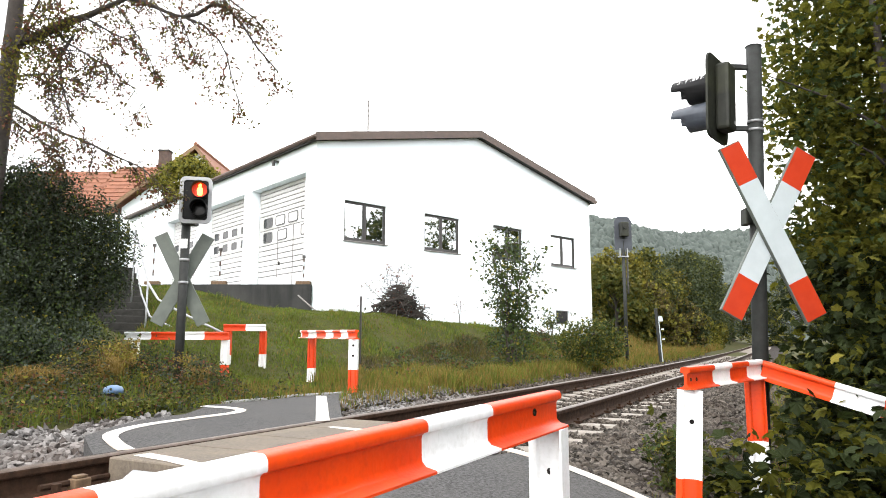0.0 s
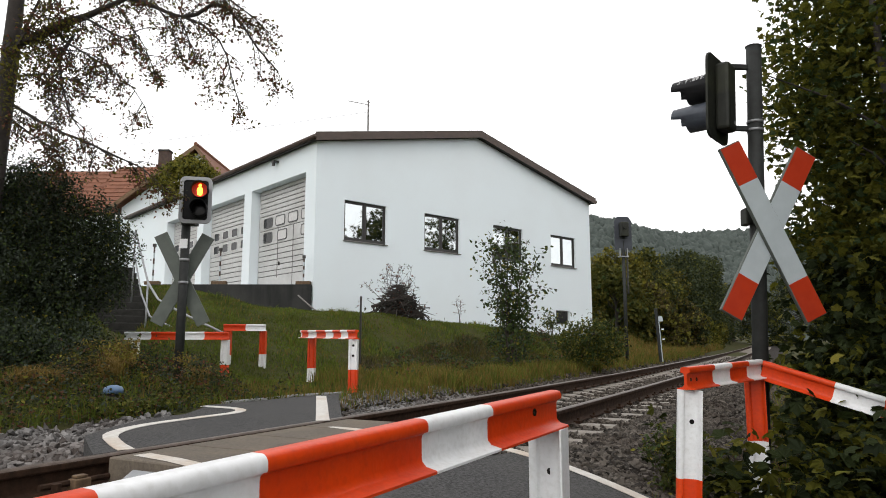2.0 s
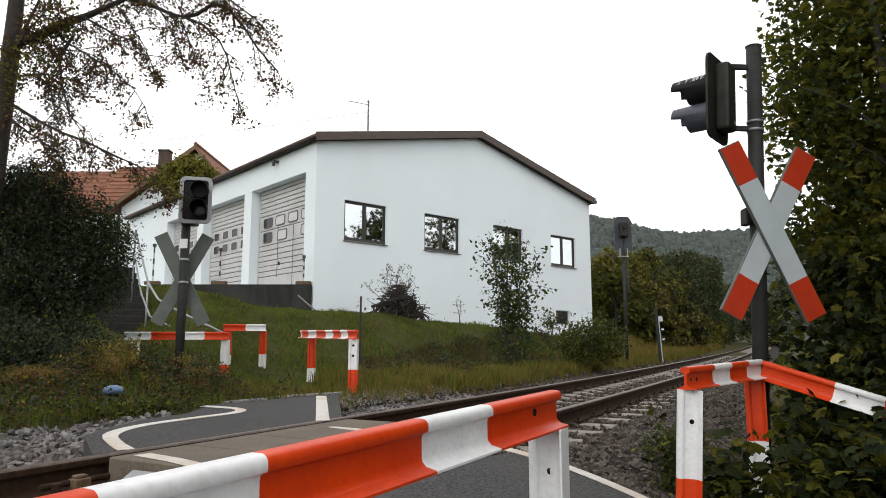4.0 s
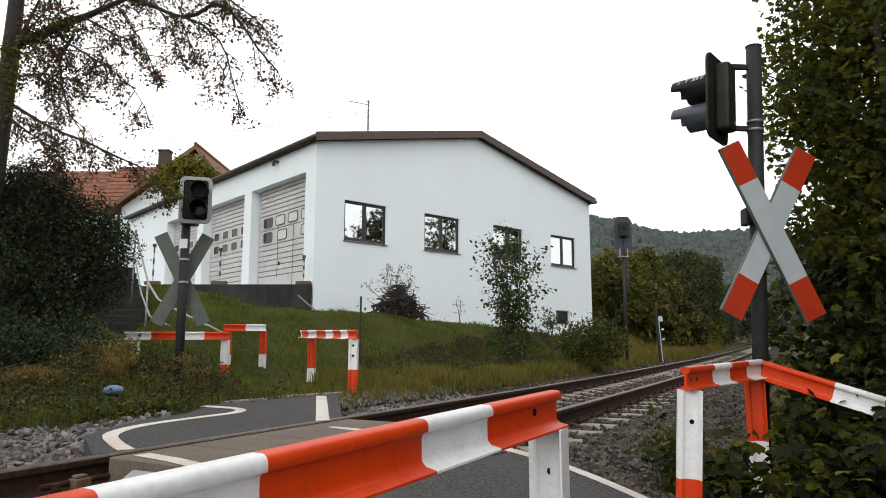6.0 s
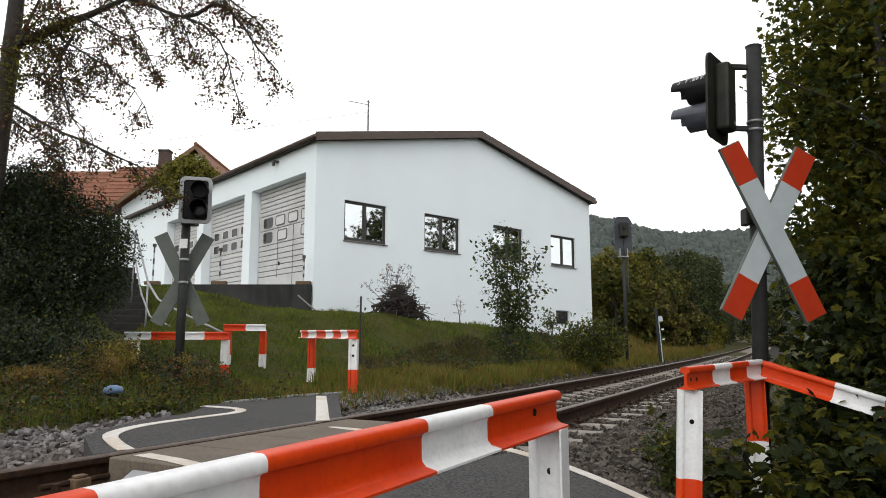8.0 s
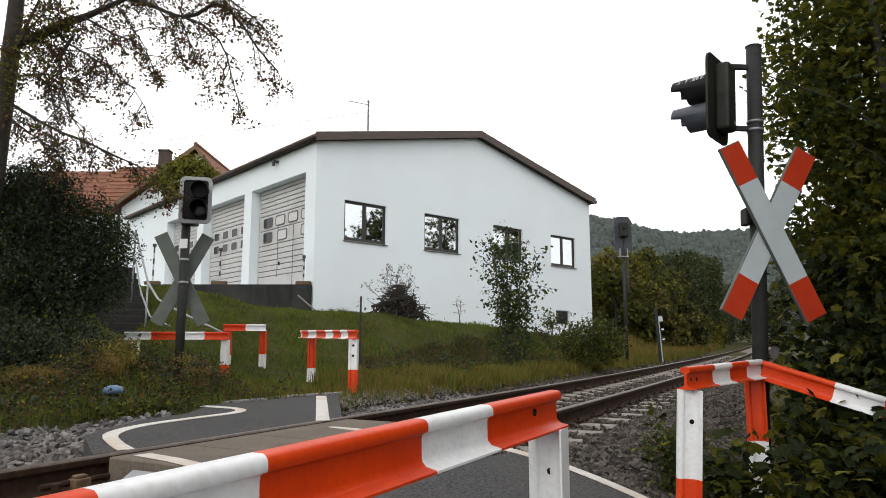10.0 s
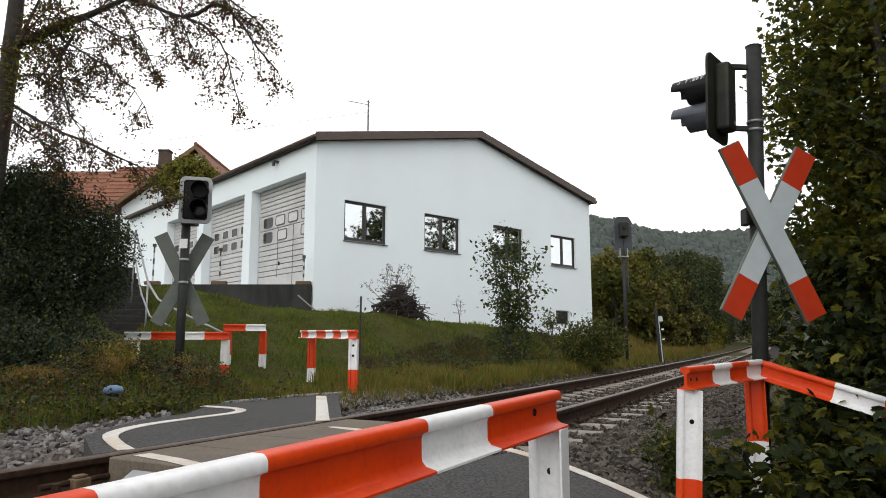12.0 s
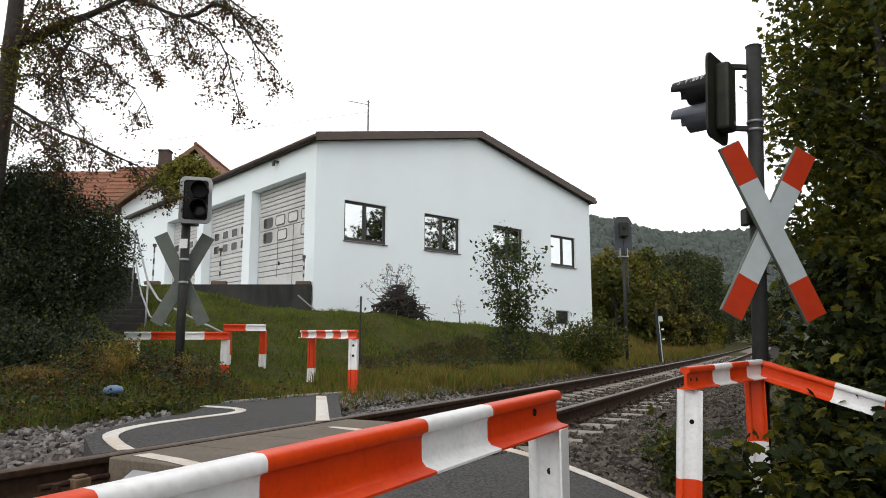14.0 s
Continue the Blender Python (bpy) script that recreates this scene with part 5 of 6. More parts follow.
def stems(n, base, spread, height, radius, seed, lean=(0, 0)):
    rnd = random.Random(seed)
    bm = bmesh.new()
    tips = []
    for i in range(n):
        b = Vector((base[0] + rnd.gauss(0, spread * 0.25), base[1] + rnd.gauss(0, spread * 0.25), base[2]))
        top = b + Vector((rnd.gauss(lean[0], spread), rnd.gauss(lean[1], spread), height * rnd.uniform(0.65, 1.0)))
        mid = b.lerp(top, 0.5) + Vector((rnd.gauss(0, 0.06), rnd.gauss(0, 0.06), 0.1))
        tube(bm, [b, mid, top], [radius, radius * 0.7, radius * 0.25], 5, cap=False)
        for k in range(9):
            u = rnd.uniform(0.3, 1)
            p = b.lerp(mid, u * 2) if u < 0.5 else mid.lerp(top, u * 2 - 1)
            q = p + Vector((rnd.gauss(0, 0.2), rnd.gauss(0, 0.2), rnd.uniform(0.0, 0.25))) * (height / 2)
            tube(bm, [p, q], [radius * 0.4, radius * 0.15], 4, cap=False)
            tips += [p.lerp(q, 0.5), q, p.lerp(q, 0.8)]
    return bm, tips


def shrub(name, label, base, spread, height, n, seed, mats, shares, size, per_tip, jitter, lumps=(), lump_n=0, category="shrub"):
    t = thing(name, Matrix(), label, category)
    bm, tips = stems(n, base, spread, height, 0.014, seed)
    part("stem", bm, M_TWIG, t)
    pts = np.repeat(np.array(tips), per_tip, 0)
    pts = pts + rng.normal(0, jitter, pts.shape)
    for i, (c, r) in enumerate(lumps):
        pts = np.concatenate([pts, blob_points(lump_n, c, r, 0.35, seed + i)])
    pts = pts[pts[:, 2] > base[2] - 0.25]
    leaves("foliage", pts, size, mats, t, shares=shares)
    return t


# dark evergreen shrub below the fruit tree
def sprigs(centres, length, per, seed):
    """Leaf places along short upright shoots."""
    c = np.asarray(centres)
    way = rng.normal(0, 0.55, c.shape) + (0, 0, 0.9)
    way /= np.linalg.norm(way, axis=1)[:, None]
    u = np.linspace(0, 1, per)[None, :, None] * (length * rng.uniform(0.5, 1.2, (len(c), 1)))[:, :, None]
    return ((c[:, None, :] + way[:, None, :] * u) + rng.normal(0, 0.018, (len(c), per, 3))).reshape(-1, 3)


def privet():
    t = thing("dark_privet_shrub", Matrix(), "large dense dark green privet shrub", "shrub")
    bm, tips = stems(26, (-6.1, 9.5, 0.2), 0.5, 2.9, 0.014, 3)
    part("stem", bm, M_TWIG, t)
    c = [np.array(tips)]
    for i, (m, r, n) in enumerate((((-5.9, 9.5, 2.35), (0.75, 0.8, 0.8), 1500), ((-6.5, 9.3, 2.2), (0.8, 0.8, 1.0), 1500), ((-5.6, 9.5, 1.75), (0.72, 0.8, 0.8), 1500), ((-5.45, 9.3, 1.2), (0.65, 0.7, 0.75), 1300),
                                   ((-6.1, 8.9, 1.2), (0.9, 0.8, 0.9), 1500), ((-5.3, 9.2, 0.75), (0.6, 0.6, 0.5), 900), ((-6.2, 8.8, 0.6), (0.9, 0.7, 0.6), 1200), ((-5.1, 9.7, 2.15), (0.42, 0.5, 0.6), 700), ((-5.7, 9.4, 2.75), (0.5, 0.5, 0.45), 500),
                                   ((-4.8, 9.7, 1.95), (0.36, 0.4, 0.5), 420), ((-4.85, 9.7, 1.45), (0.34, 0.4, 0.4), 320), ((-5.35, 8.3, 0.45), (0.75, 0.5, 0.6), 1000), ((-4.75, 8.75, 0.4), (0.6, 0.4, 0.5), 700), ((-5.05, 8.0, 0.36), (0.65, 0.4, 0.5), 900), ((-4.4, 8.2, 0.3), (0.45, 0.35, 0.36), 520))):
        c.append(blob_points(n, m, r, 0.3, i))
    pts = sprigs(np.concatenate(c), 0.26, 9, 3)
    leaves("foliage", pts, (0.025, 0.055), [M_LEAF_DARK, M_LEAF_SHRUB, M_LEAF_YELLOW, M_LEAF_IVY_SHADE], t, shares=[0.57, 0.12, 0.02, 0.29])


privet()
def low_brambles():
    t = thing("bramble_thicket", Matrix(), "low dark thicket of brambles and ivy round the signal post", "undergrowth", kind="stuff")
    pts = np.concatenate([blob_points(n, m, r, 0.2, i) for i, (m, r, n) in enumerate((((-4.0, 9.1, 0.25), (0.6, 0.5, 0.42), 1100), ((-3.3, 9.0, 0.15), (0.45, 0.35, 0.3), 700), ((-4.7, 8.6, 0.3), (0.6, 0.5, 0.45), 1000), ((-5.3, 8.0, 0.2), (0.6, 0.5, 0.5), 900), ((-3.0, 8.55, 0.1), (0.3, 0.25, 0.25), 400)))])
    leaves("foliage", sprigs(pts, 0.12, 4, 5), (0.025, 0.06), [M_LEAF_DARK, M_LEAF_SHRUB, M_LEAF_YELLOW, M_LEAF_RUST], t, shares=[0.42, 0.3, 0.13, 0.15])
    bm, tips = stems(12, (-3.75, 7.9, 0.0), 0.3, 0.75, 0.004, 23)
    part("stem", bm, M_TWIG, t)
    pts = np.repeat(np.array(tips), 5, 0) + rng.normal(0, 0.03, (len(tips) * 5, 3))
    leaves("dry_leaf", pts, (0.02, 0.045), [M_LEAF_YELLOW, M_STRAW], t, tilt=0.8, shares=[0.5, 0.5])


low_brambles()
# sapling in front of the gable
shrub("maple_sapling", "loose leafy sapling growing in front of the white wall", (1.5, 15.6, 0.3), 0.24, 3.0, 12, 11, [M_LEAF_SHRUB, M_LEAF_DARK, M_LEAF_YELLOW], [0.7, 0.2, 0.1], (0.06, 0.12), 5, 0.1,
      [((1.55, 15.6, 0.8), (0.55, 0.5, 0.7)), ((1.6, 15.6, 1.5), (0.42, 0.4, 0.55))], 800)
shrub("bramble_bush", "low yellow-green bramble bush by the hall corner", (3.75, 17.6, 0.4), 0.5, 1.0, 8, 12, [M_LEAF_SHRUB, M_LEAF_YELLOW, M_LEAF_MID], [0.5, 0.15, 0.35], (0.05, 0.1), 4, 0.1,
      [((3.5, 17.4, 0.75), (0.7, 0.6, 0.6)), ((4.2, 17.9, 0.7), (0.6, 0.6, 0.55))], 2200)
shrub("wall_weed", "thin leafy shoots beside the cellar window", (4.2, 26.2, 0.9), 0.35, 1.3, 4, 13, [M_LEAF_SHRUB, M_LEAF_YELLOW], [0.8, 0.2], (0.07, 0.12), 3, 0.1)
shrub("thin_weed", "spindly dry weed against the white wall", (0.55, 22.4, 1.3), 0.12, 1.2, 2, 14, [M_LEAF_RUST], None, (0.03, 0.06), 1, 0.05)


def brush_pile():
    t = thing("brush_pile", Matrix(), "heap of cut branches against the white hall", "brushwood")
    rnd = random.Random(8)
    bm = bmesh.new()
    tips = []
    for i in range(330):
        a = rnd.uniform(0, 2 * math.pi)
        off = rnd.gauss(0, 0.36)
        c = Vector((-1.3 + off, 19.9 + rnd.gauss(0, 0.22), 1.42 + rnd.random() * max(0.1, 0.95 - 1.1 * abs(off))))
        d = Vector((math.cos(a), math.sin(a) * 0.5, rnd.gauss(0.0, 0.4))).normalized() * rnd.uniform(0.2, 0.5)
        tube(bm, [c - d * 0.6, c + Vector((0, 0, 0.08)), c + d], [0.022, 0.018, 0.005], 4, cap=False)
    for i in range(22):
        b = Vector((-1.5 + rnd.gauss(0, 0.2), 19.9, 1.6))
        top = b + Vector((rnd.gauss(0.1, 0.42), rnd.gauss(0, 0.2), rnd.uniform(0.7, 1.5)))
        tube(bm, [b, b.lerp(top, 0.5) + Vector((rnd.gauss(0, 0.08), 0, 0)), top], [0.018, 0.01, 0.004], 4, cap=False)
        for k in range(4):
            p = b.lerp(top, rnd.uniform(0.4, 1))
            q = p + Vector((rnd.gauss(0, 0.2), rnd.gauss(0, 0.1), rnd.uniform(0, 0.2)))
            tube(bm, [p, q], [0.007, 0.003], 4, cap=False)
            tips += [q, p.lerp(q, 0.6)]
    part("brushwood", bm, M_BARK, t)
    pts = np.repeat(np.array(tips), 2, 0) + rng.normal(0, 0.04, (len(tips) * 2, 3))
    pts = np.concatenate([pts, np.array([-1.4, 19.9, 1.65]) + rng.normal(0, 1, (700, 3)) * (0.38, 0.2, 0.24)])
    leaves("foliage", pts, (0.04, 0.09), [M_LEAF_RUST, M_LEAF_DARK], t, shares=[0.5, 0.5])
    part("log", tube(bmesh.new(), [(-2.05, 19.6, 1.78), (-1.0, 19.7, 2.1)], [0.05, 0.04], 8), M_BARK, t)


brush_pile()


def broadleaf(name, label, base, height, width, mats, shares, n, seed, size=(0.25, 0.5), conic=False):
    rnd = random.Random(seed)
    t = thing(name, pose(*base), label, "tree", "trees beyond the hall")
    bm = bmesh.new()
    tube(bm, [(0, 0, -0.5), (0.05, 0, height * 0.4), (0, 0, height * 0.9)], [0.03 * height, 0.02 * height, 0.005 * height], 7, cap=False)
    pts = []
    for i in range(24):
        u = rnd.uniform(0.08, 0.95)
        w = width * ((1 - u) if conic else math.sqrt(max(0.05, 1 - (2 * u - 0.9) ** 2))) * 0.62
        a = rnd.uniform(0, 2 * math.pi)
        c = Vector((math.cos(a) * w * 0.8, math.sin(a) * w * 0.8, u * height))
        tube(bm, [(0, 0, c.z * 0.7), c], [0.008 * height, 0.003 * height], 4, cap=False)
        r = width * rnd.uniform(0.14, 0.27)
        pts.append(blob_points(n // 24, c, (r, r, r * 1.1), 0.45, i + seed))
    part("trunk", bm, M_BARK, t)
    pts = np.concatenate(pts)
    leaves("crown", pts[pts[:, 2] > 0.0], size, mats, t, CLUMP, LEAF_F, tilt=1.0, shares=shares)


def maple_hedge():
    """Tall maple growth on the near side of the track, with ivy at its foot."""
    t = thing("field_maple", Matrix(), "tall dense field maple with broad autumn-tinged leaves", "tree")
    rnd = random.Random(21)
    bm = bmesh.new()
    tips = []
    for b, top in (((3.6, 5.2, -0.5), (3.4, 5.3, 5.2)), ((4.2, 5.0, -0.5), (4.3, 5.2, 6.0)), ((3.3, 4.6, -0.5), (3.2, 4.8, 3.6)), ((3.9, 4.3, -0.5), (4.1, 4.2, 5.0))):
        b, top = Vector(b), Vector(top)
        mid = b.lerp(top, 0.5) + Vector((rnd.gauss(0, 0.12), 0, 0))
        tube(bm, [b, b.lerp(mid, .5), mid, mid.lerp(top, .5), top], [0.055, 0.05, 0.04, 0.03, 0.015], 8, cap=False)
        for k in range(16):
            u = rnd.uniform(0.12, 1)
            p = b.lerp(mid, u * 2) if u < 0.5 else mid.lerp(top, u * 2 - 1)
            a = rnd.uniform(0, 2 * math.pi)
            q = p + Vector((math.cos(a), math.sin(a), rnd.uniform(0.1, 0.6))) * rnd.uniform(0.4, 0.9)
            tube(bm, [p, p.lerp(q, .5) + Vector((0, 0, .05)), q], [0.014, 0.01, 0.004], 5, cap=False)
            tips += [p.lerp(q, x) for x in (.4, .6, .8, 1)]
    part("trunk", bm, M_BARK, t, smooth=True)
    pts = [np.repeat(np.array(tips), 20, 0) + rng.normal(0, 0.16, (len(tips) * 20, 3))]
    # the last two lumps are an added canopy out of view that casts shade
    for i, (c, r, n) in enumerate((((3.6, 5.4, 4.4), (0.95, 0.9, 1.4), 5000), ((3.55, 5.3, 2.9), (0.85, 0.9, 1.2), 8500), ((3.55, 5.0, 1.6), (0.8, 0.9, 1.0), 6500), ((3.5, 4.7, 0.6), (0.8, 0.9, 0.9), 4500), ((4.4, 5.0, 3.2), (0.9, 0.9, 2.4), 7000), ((4.7, 6.2, 3.0), (0.9, 0.9, 2.8), 3500), ((4.2, 4.2, 1.0), (1.0, 0.8, 1.4), 5200), ((3.3, 5.1, 1.1), (0.7, 0.8, 0.9), 3600), ((2.95, 5.3, 1.9), (0.5, 0.5, 0.95), 3600), ((3.2, 5.6, 3.2), (0.6, 0.5, 0.8), 3000), ((3.0, 4.5, 0.2), (0.6, 0.7, 0.7), 2600), ((3.6, 1.3, 4.6), (1.6, 1.3, 0.9), 5200), ((4.8, 2.6, 4.4), (1.2, 1.1, 1.6), 4200))):
        pts.append(blob_points(n, c, r, 0.4, i))
    pts = np.concatenate(pts)
    # cut back clear of the signal and the track
    edge = pts[:, 0] - 0.47 * pts[:, 1] - 0.12 * np.sin(4 * pts[:, 2])
    pts = pts[(edge > 0) & (rng.uniform(0, 1, len(pts)) < (0.12 + 1.1 * np.clip(edge, 0, 0.8) / 0.8) * (1 - 0.55 * step(2.6, 4.2, pts[:, 2]))) | (pts[:, 2] < 0.3)]
    # below 1.3 m mostly the darkened ivy leaf, painting the shade under the canopy
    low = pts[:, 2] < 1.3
    leaves("crown", pts[~low], (0.032, 0.068), [M_LEAF_MAPLE, M_LEAF_YELLOW, M_LEAF_SHRUB], t, MAPLE, MAPLE_F, tilt=0.75, shares=[0.7, 0.07, 0.23])
    leaves("foliage", pts[low], (0.04, 0.085), [M_LEAF_MAPLE, M_LEAF_YELLOW, M_LEAF_IVY_SHADE], t, MAPLE, MAPLE_F, tilt=0.75, shares=[0.22, 0.04, 0.74])
    # three more maples outside the view, added to block sky light from the right
    for i, (x, y, hh, w) in enumerate(((6.4, 3.4, 7.5, 4.2), (5.2, 1.9, 6.0, 3.2), (7.2, 0.4, 6.5, 4.0))):
        broadleaf("field_maple", "unseen leafy maple added to shade the footpath", (x, y, -0.5), hh, w, [M_LEAF_MAPLE, M_LEAF_SHRUB], (0.7, 0.3), 6500, 90 + i, (0.16, 0.34))
    iv = thing("ivy_undergrowth", Matrix(), "ivy and young maple shoots round the barrier post", "undergrowth", kind="stuff")
    pts = np.concatenate([blob_points(700, (2.35, 3.9, -0.15), (0.45, 0.4, 0.42), 0.3, 2), blob_points(900, (2.75, 3.7, -0.1), (0.5, 0.5, 0.5), 0.3, 4), blob_points(320, (1.75, 4.15, -0.2), (0.28, 0.3, 0.4), 0.2, 5),
                          blob_points(14, (1.42, 4.55, 0.05), (0.16, 0.2, 0.25), 0.2, 8), blob_points(500, (2.55, 4.4, 0.0), (0.4, 0.4, 0.5), 0.3, 9), blob_points(700, (2.85, 5.3, 0.1), (0.38, 0.4, 0.75), 0.3, 10),
                          blob_points(420, (2.88, 3.95, 0.35), (0.2, 0.3, 0.35), 0.2, 12)])
    pts = pts[pts[:, 2] > -0.55]
    leaves("foliage", pts, (0.05, 0.105), [M_LEAF_MAPLE, M_LEAF_IVY_SHADE, M_LEAF_YELLOW], iv, MAPLE, MAPLE_F, tilt=0.6, shares=[0.38, 0.55, 0.07])

    bm, tips = stems(16, (1.56, 4.6, -0.5), 0.13, 0.62, 0.004, 17)
    part("stem", bm, M_TWIG, iv)
    pts = np.repeat(np.array(tips), 5, 0) + rng.normal(0, 0.03, (len(tips) * 5, 3))
    leaves("weed_leaf", pts, (0.02, 0.05), [M_WEED, M_LEAF_SHRUB, M_LEAF_YELLOW], iv, tilt=0.7, shares=[0.5, 0.35, 0.15])


maple_hedge()


MID = [M_LEAF_MID, M_LEAF_FIR, M_LEAF_YELLOW]
TONES = ([M_LEAF_GOLD, M_LEAF_FIR, M_LEAF_YELLOW], MID, [M_LEAF_MID, M_LEAF_SHRUB, M_LEAF_GOLD], [M_LEAF_BROWN, M_LEAF_FIR, M_LEAF_YELLOW])
for i, (x, y, hh, w, sh) in enumerate((
        (11.2, 44, 6.0, 4.2, (0.75, 0.05, 0.2)), (13.6, 47, 6.4, 4.2, (0.65, 0.2, 0.15)), (9.6, 38, 4.4, 3.0, (0.6, 0.1, 0.3)), (12.2, 41, 4.0, 3.0, (0.6, 0.1, 0.3)), (16.0, 51, 6.0, 4.0, (0.5, 0.5, 0.0)),
        (18.4, 55, 7.2, 4.8, (0.2, 0.8, 0.0)), (21.0, 60, 8.0, 5.0, (0.3, 0.7, 0.0)), (24.2, 68, 9.4, 5.5, (0.2, 0.8, 0.0)), (27.4, 74, 10.2, 6.0, (0.2, 0.8, 0.0)), (30.6, 80, 10.6, 6.0, (0.35, 0.65, 0.0)),
        (33.4, 88, 11.4, 6.5, (0.4, 0.6, 0.0)), (15.8, 46, 3.2, 2.6, (0.5, 0.3, 0.2)), (19.6, 55, 3.2, 3.0, (0.3, 0.1, 0.6)), (22.6, 60.5, 3.0, 3.0, (0.4, 0.0, 0.6)), (24.8, 65, 3.0, 3.0, (0.4, 0.1, 0.5)),
        (13.4, 41.5, 2.2, 2.2, (0.5, 0.1, 0.4)), (38, 90, 9, 7, (0.4, 0.5, 0.1)), (46, 88, 10, 8, (0.4, 0.5, 0.1)))):
    broadleaf("autumn_tree", "bushy autumn-tinged tree beyond the hall", (x, y, 0.4), hh, w, TONES[i % 4] if hh < 7 else MID, sh, 11000, 30 + i, (0.1, 0.24))


broadleaf("larch_tree", "yellow-green feathery tree before the tiled house", (-14.9, 39.3, 2.2), 9.2, 4.6, [M_LEAF_YELLOW, M_LEAF_MID], (0.7, 0.3), 30000, 61, (0.09, 0.2))
for i, (x, y, hh, w, k) in enumerate(((19, 17, 10.6, 5, 4200), (21, 22, 9.8, 5, 4500), (23, 26.2, 10.5, 4, 9000), (25, 31, 5.5, 4, 3000), (27, 9, 7, 5, 3000))):
    broadleaf("trackside_tree", "thinly leaved tree across the track from the hall", (x, y, -0.4), hh, w, MID, (0.4, 0.6, 0.0), k, 70 + i, (0.12, 0.3))


def hill():
    """A wooded ridge far off."""
    xs, ys = np.linspace(-60, 620, 90), np.linspace(250, 640, 50)
    X, Y = np.meshgrid(xs, ys)
    top = 70 - 0.00022 * (X - 70) ** 2 - 0.05 * np.clip(X - 110, 0, None) + 3 * np.sin(X / 31) + 2 * np.sin(X / 13 + 1)
    Z = top * step(250, 400, Y) * step(-60, 40, X) - 2
    v = np.stack([X, Y, Z], -1).reshape(-1, 3)
    nx = len(xs)
    i = (np.arange(len(ys) - 1)[:, None] * nx + np.arange(nx - 1)[None, :]).ravel()
    f = np.stack([i, i + 1, i + nx + 1, i + nx], 1)
    me = bpy.data.meshes.new("hill")
    me.from_pydata(v.tolist(), [], f.tolist())
    # ridge and its trees carry the haze in their base colour
    me.materials.append(M_LEAF_HILL_HAZE)
    tagged(new("hill", me), "distant wooded ridge under a white sky", "hill", kind="structure")
    n = 9000
    x, y = rng.uniform(20, 330, n), rng.uniform(285, 415, n)
    tp = 70 - 0.00022 * (x - 70) ** 2 - 0.05 * np.clip(x - 110, 0, None) + 3 * np.sin(x / 31) + 2 * np.sin(x / 13 + 1)
    z = tp * step(250, 400, y) * step(-60, 40, x) - 2
    ico = bmesh.new()
    bmesh.ops.create_icosphere(ico, subdivisions=2, radius=1)
    base = np.array([v.co for v in ico.verts])
    faces = [tuple(v.index for v in f.verts) for f in ico.faces]
    ico.free()
    size = rng.uniform([1.6, 1.6, 2.2], [3.2, 3.2, 5.0], (n, 3))
    v = base[None] * (1 + rng.normal(0, 0.14, (n, len(base), 1))) * size[:, None, :] + np.stack([x, y, z + 1.5], 1)[:, None, :]
    w = batch("hill_forest", v, faces, M_LEAF_HILL_HAZE, None, "stuff", "distant mixed forest on the ridge")
    w.data.polygons.foreach_set("use_smooth", np.ones(len(w.data.polygons), bool))
    w["category"] = "forest"


hill()


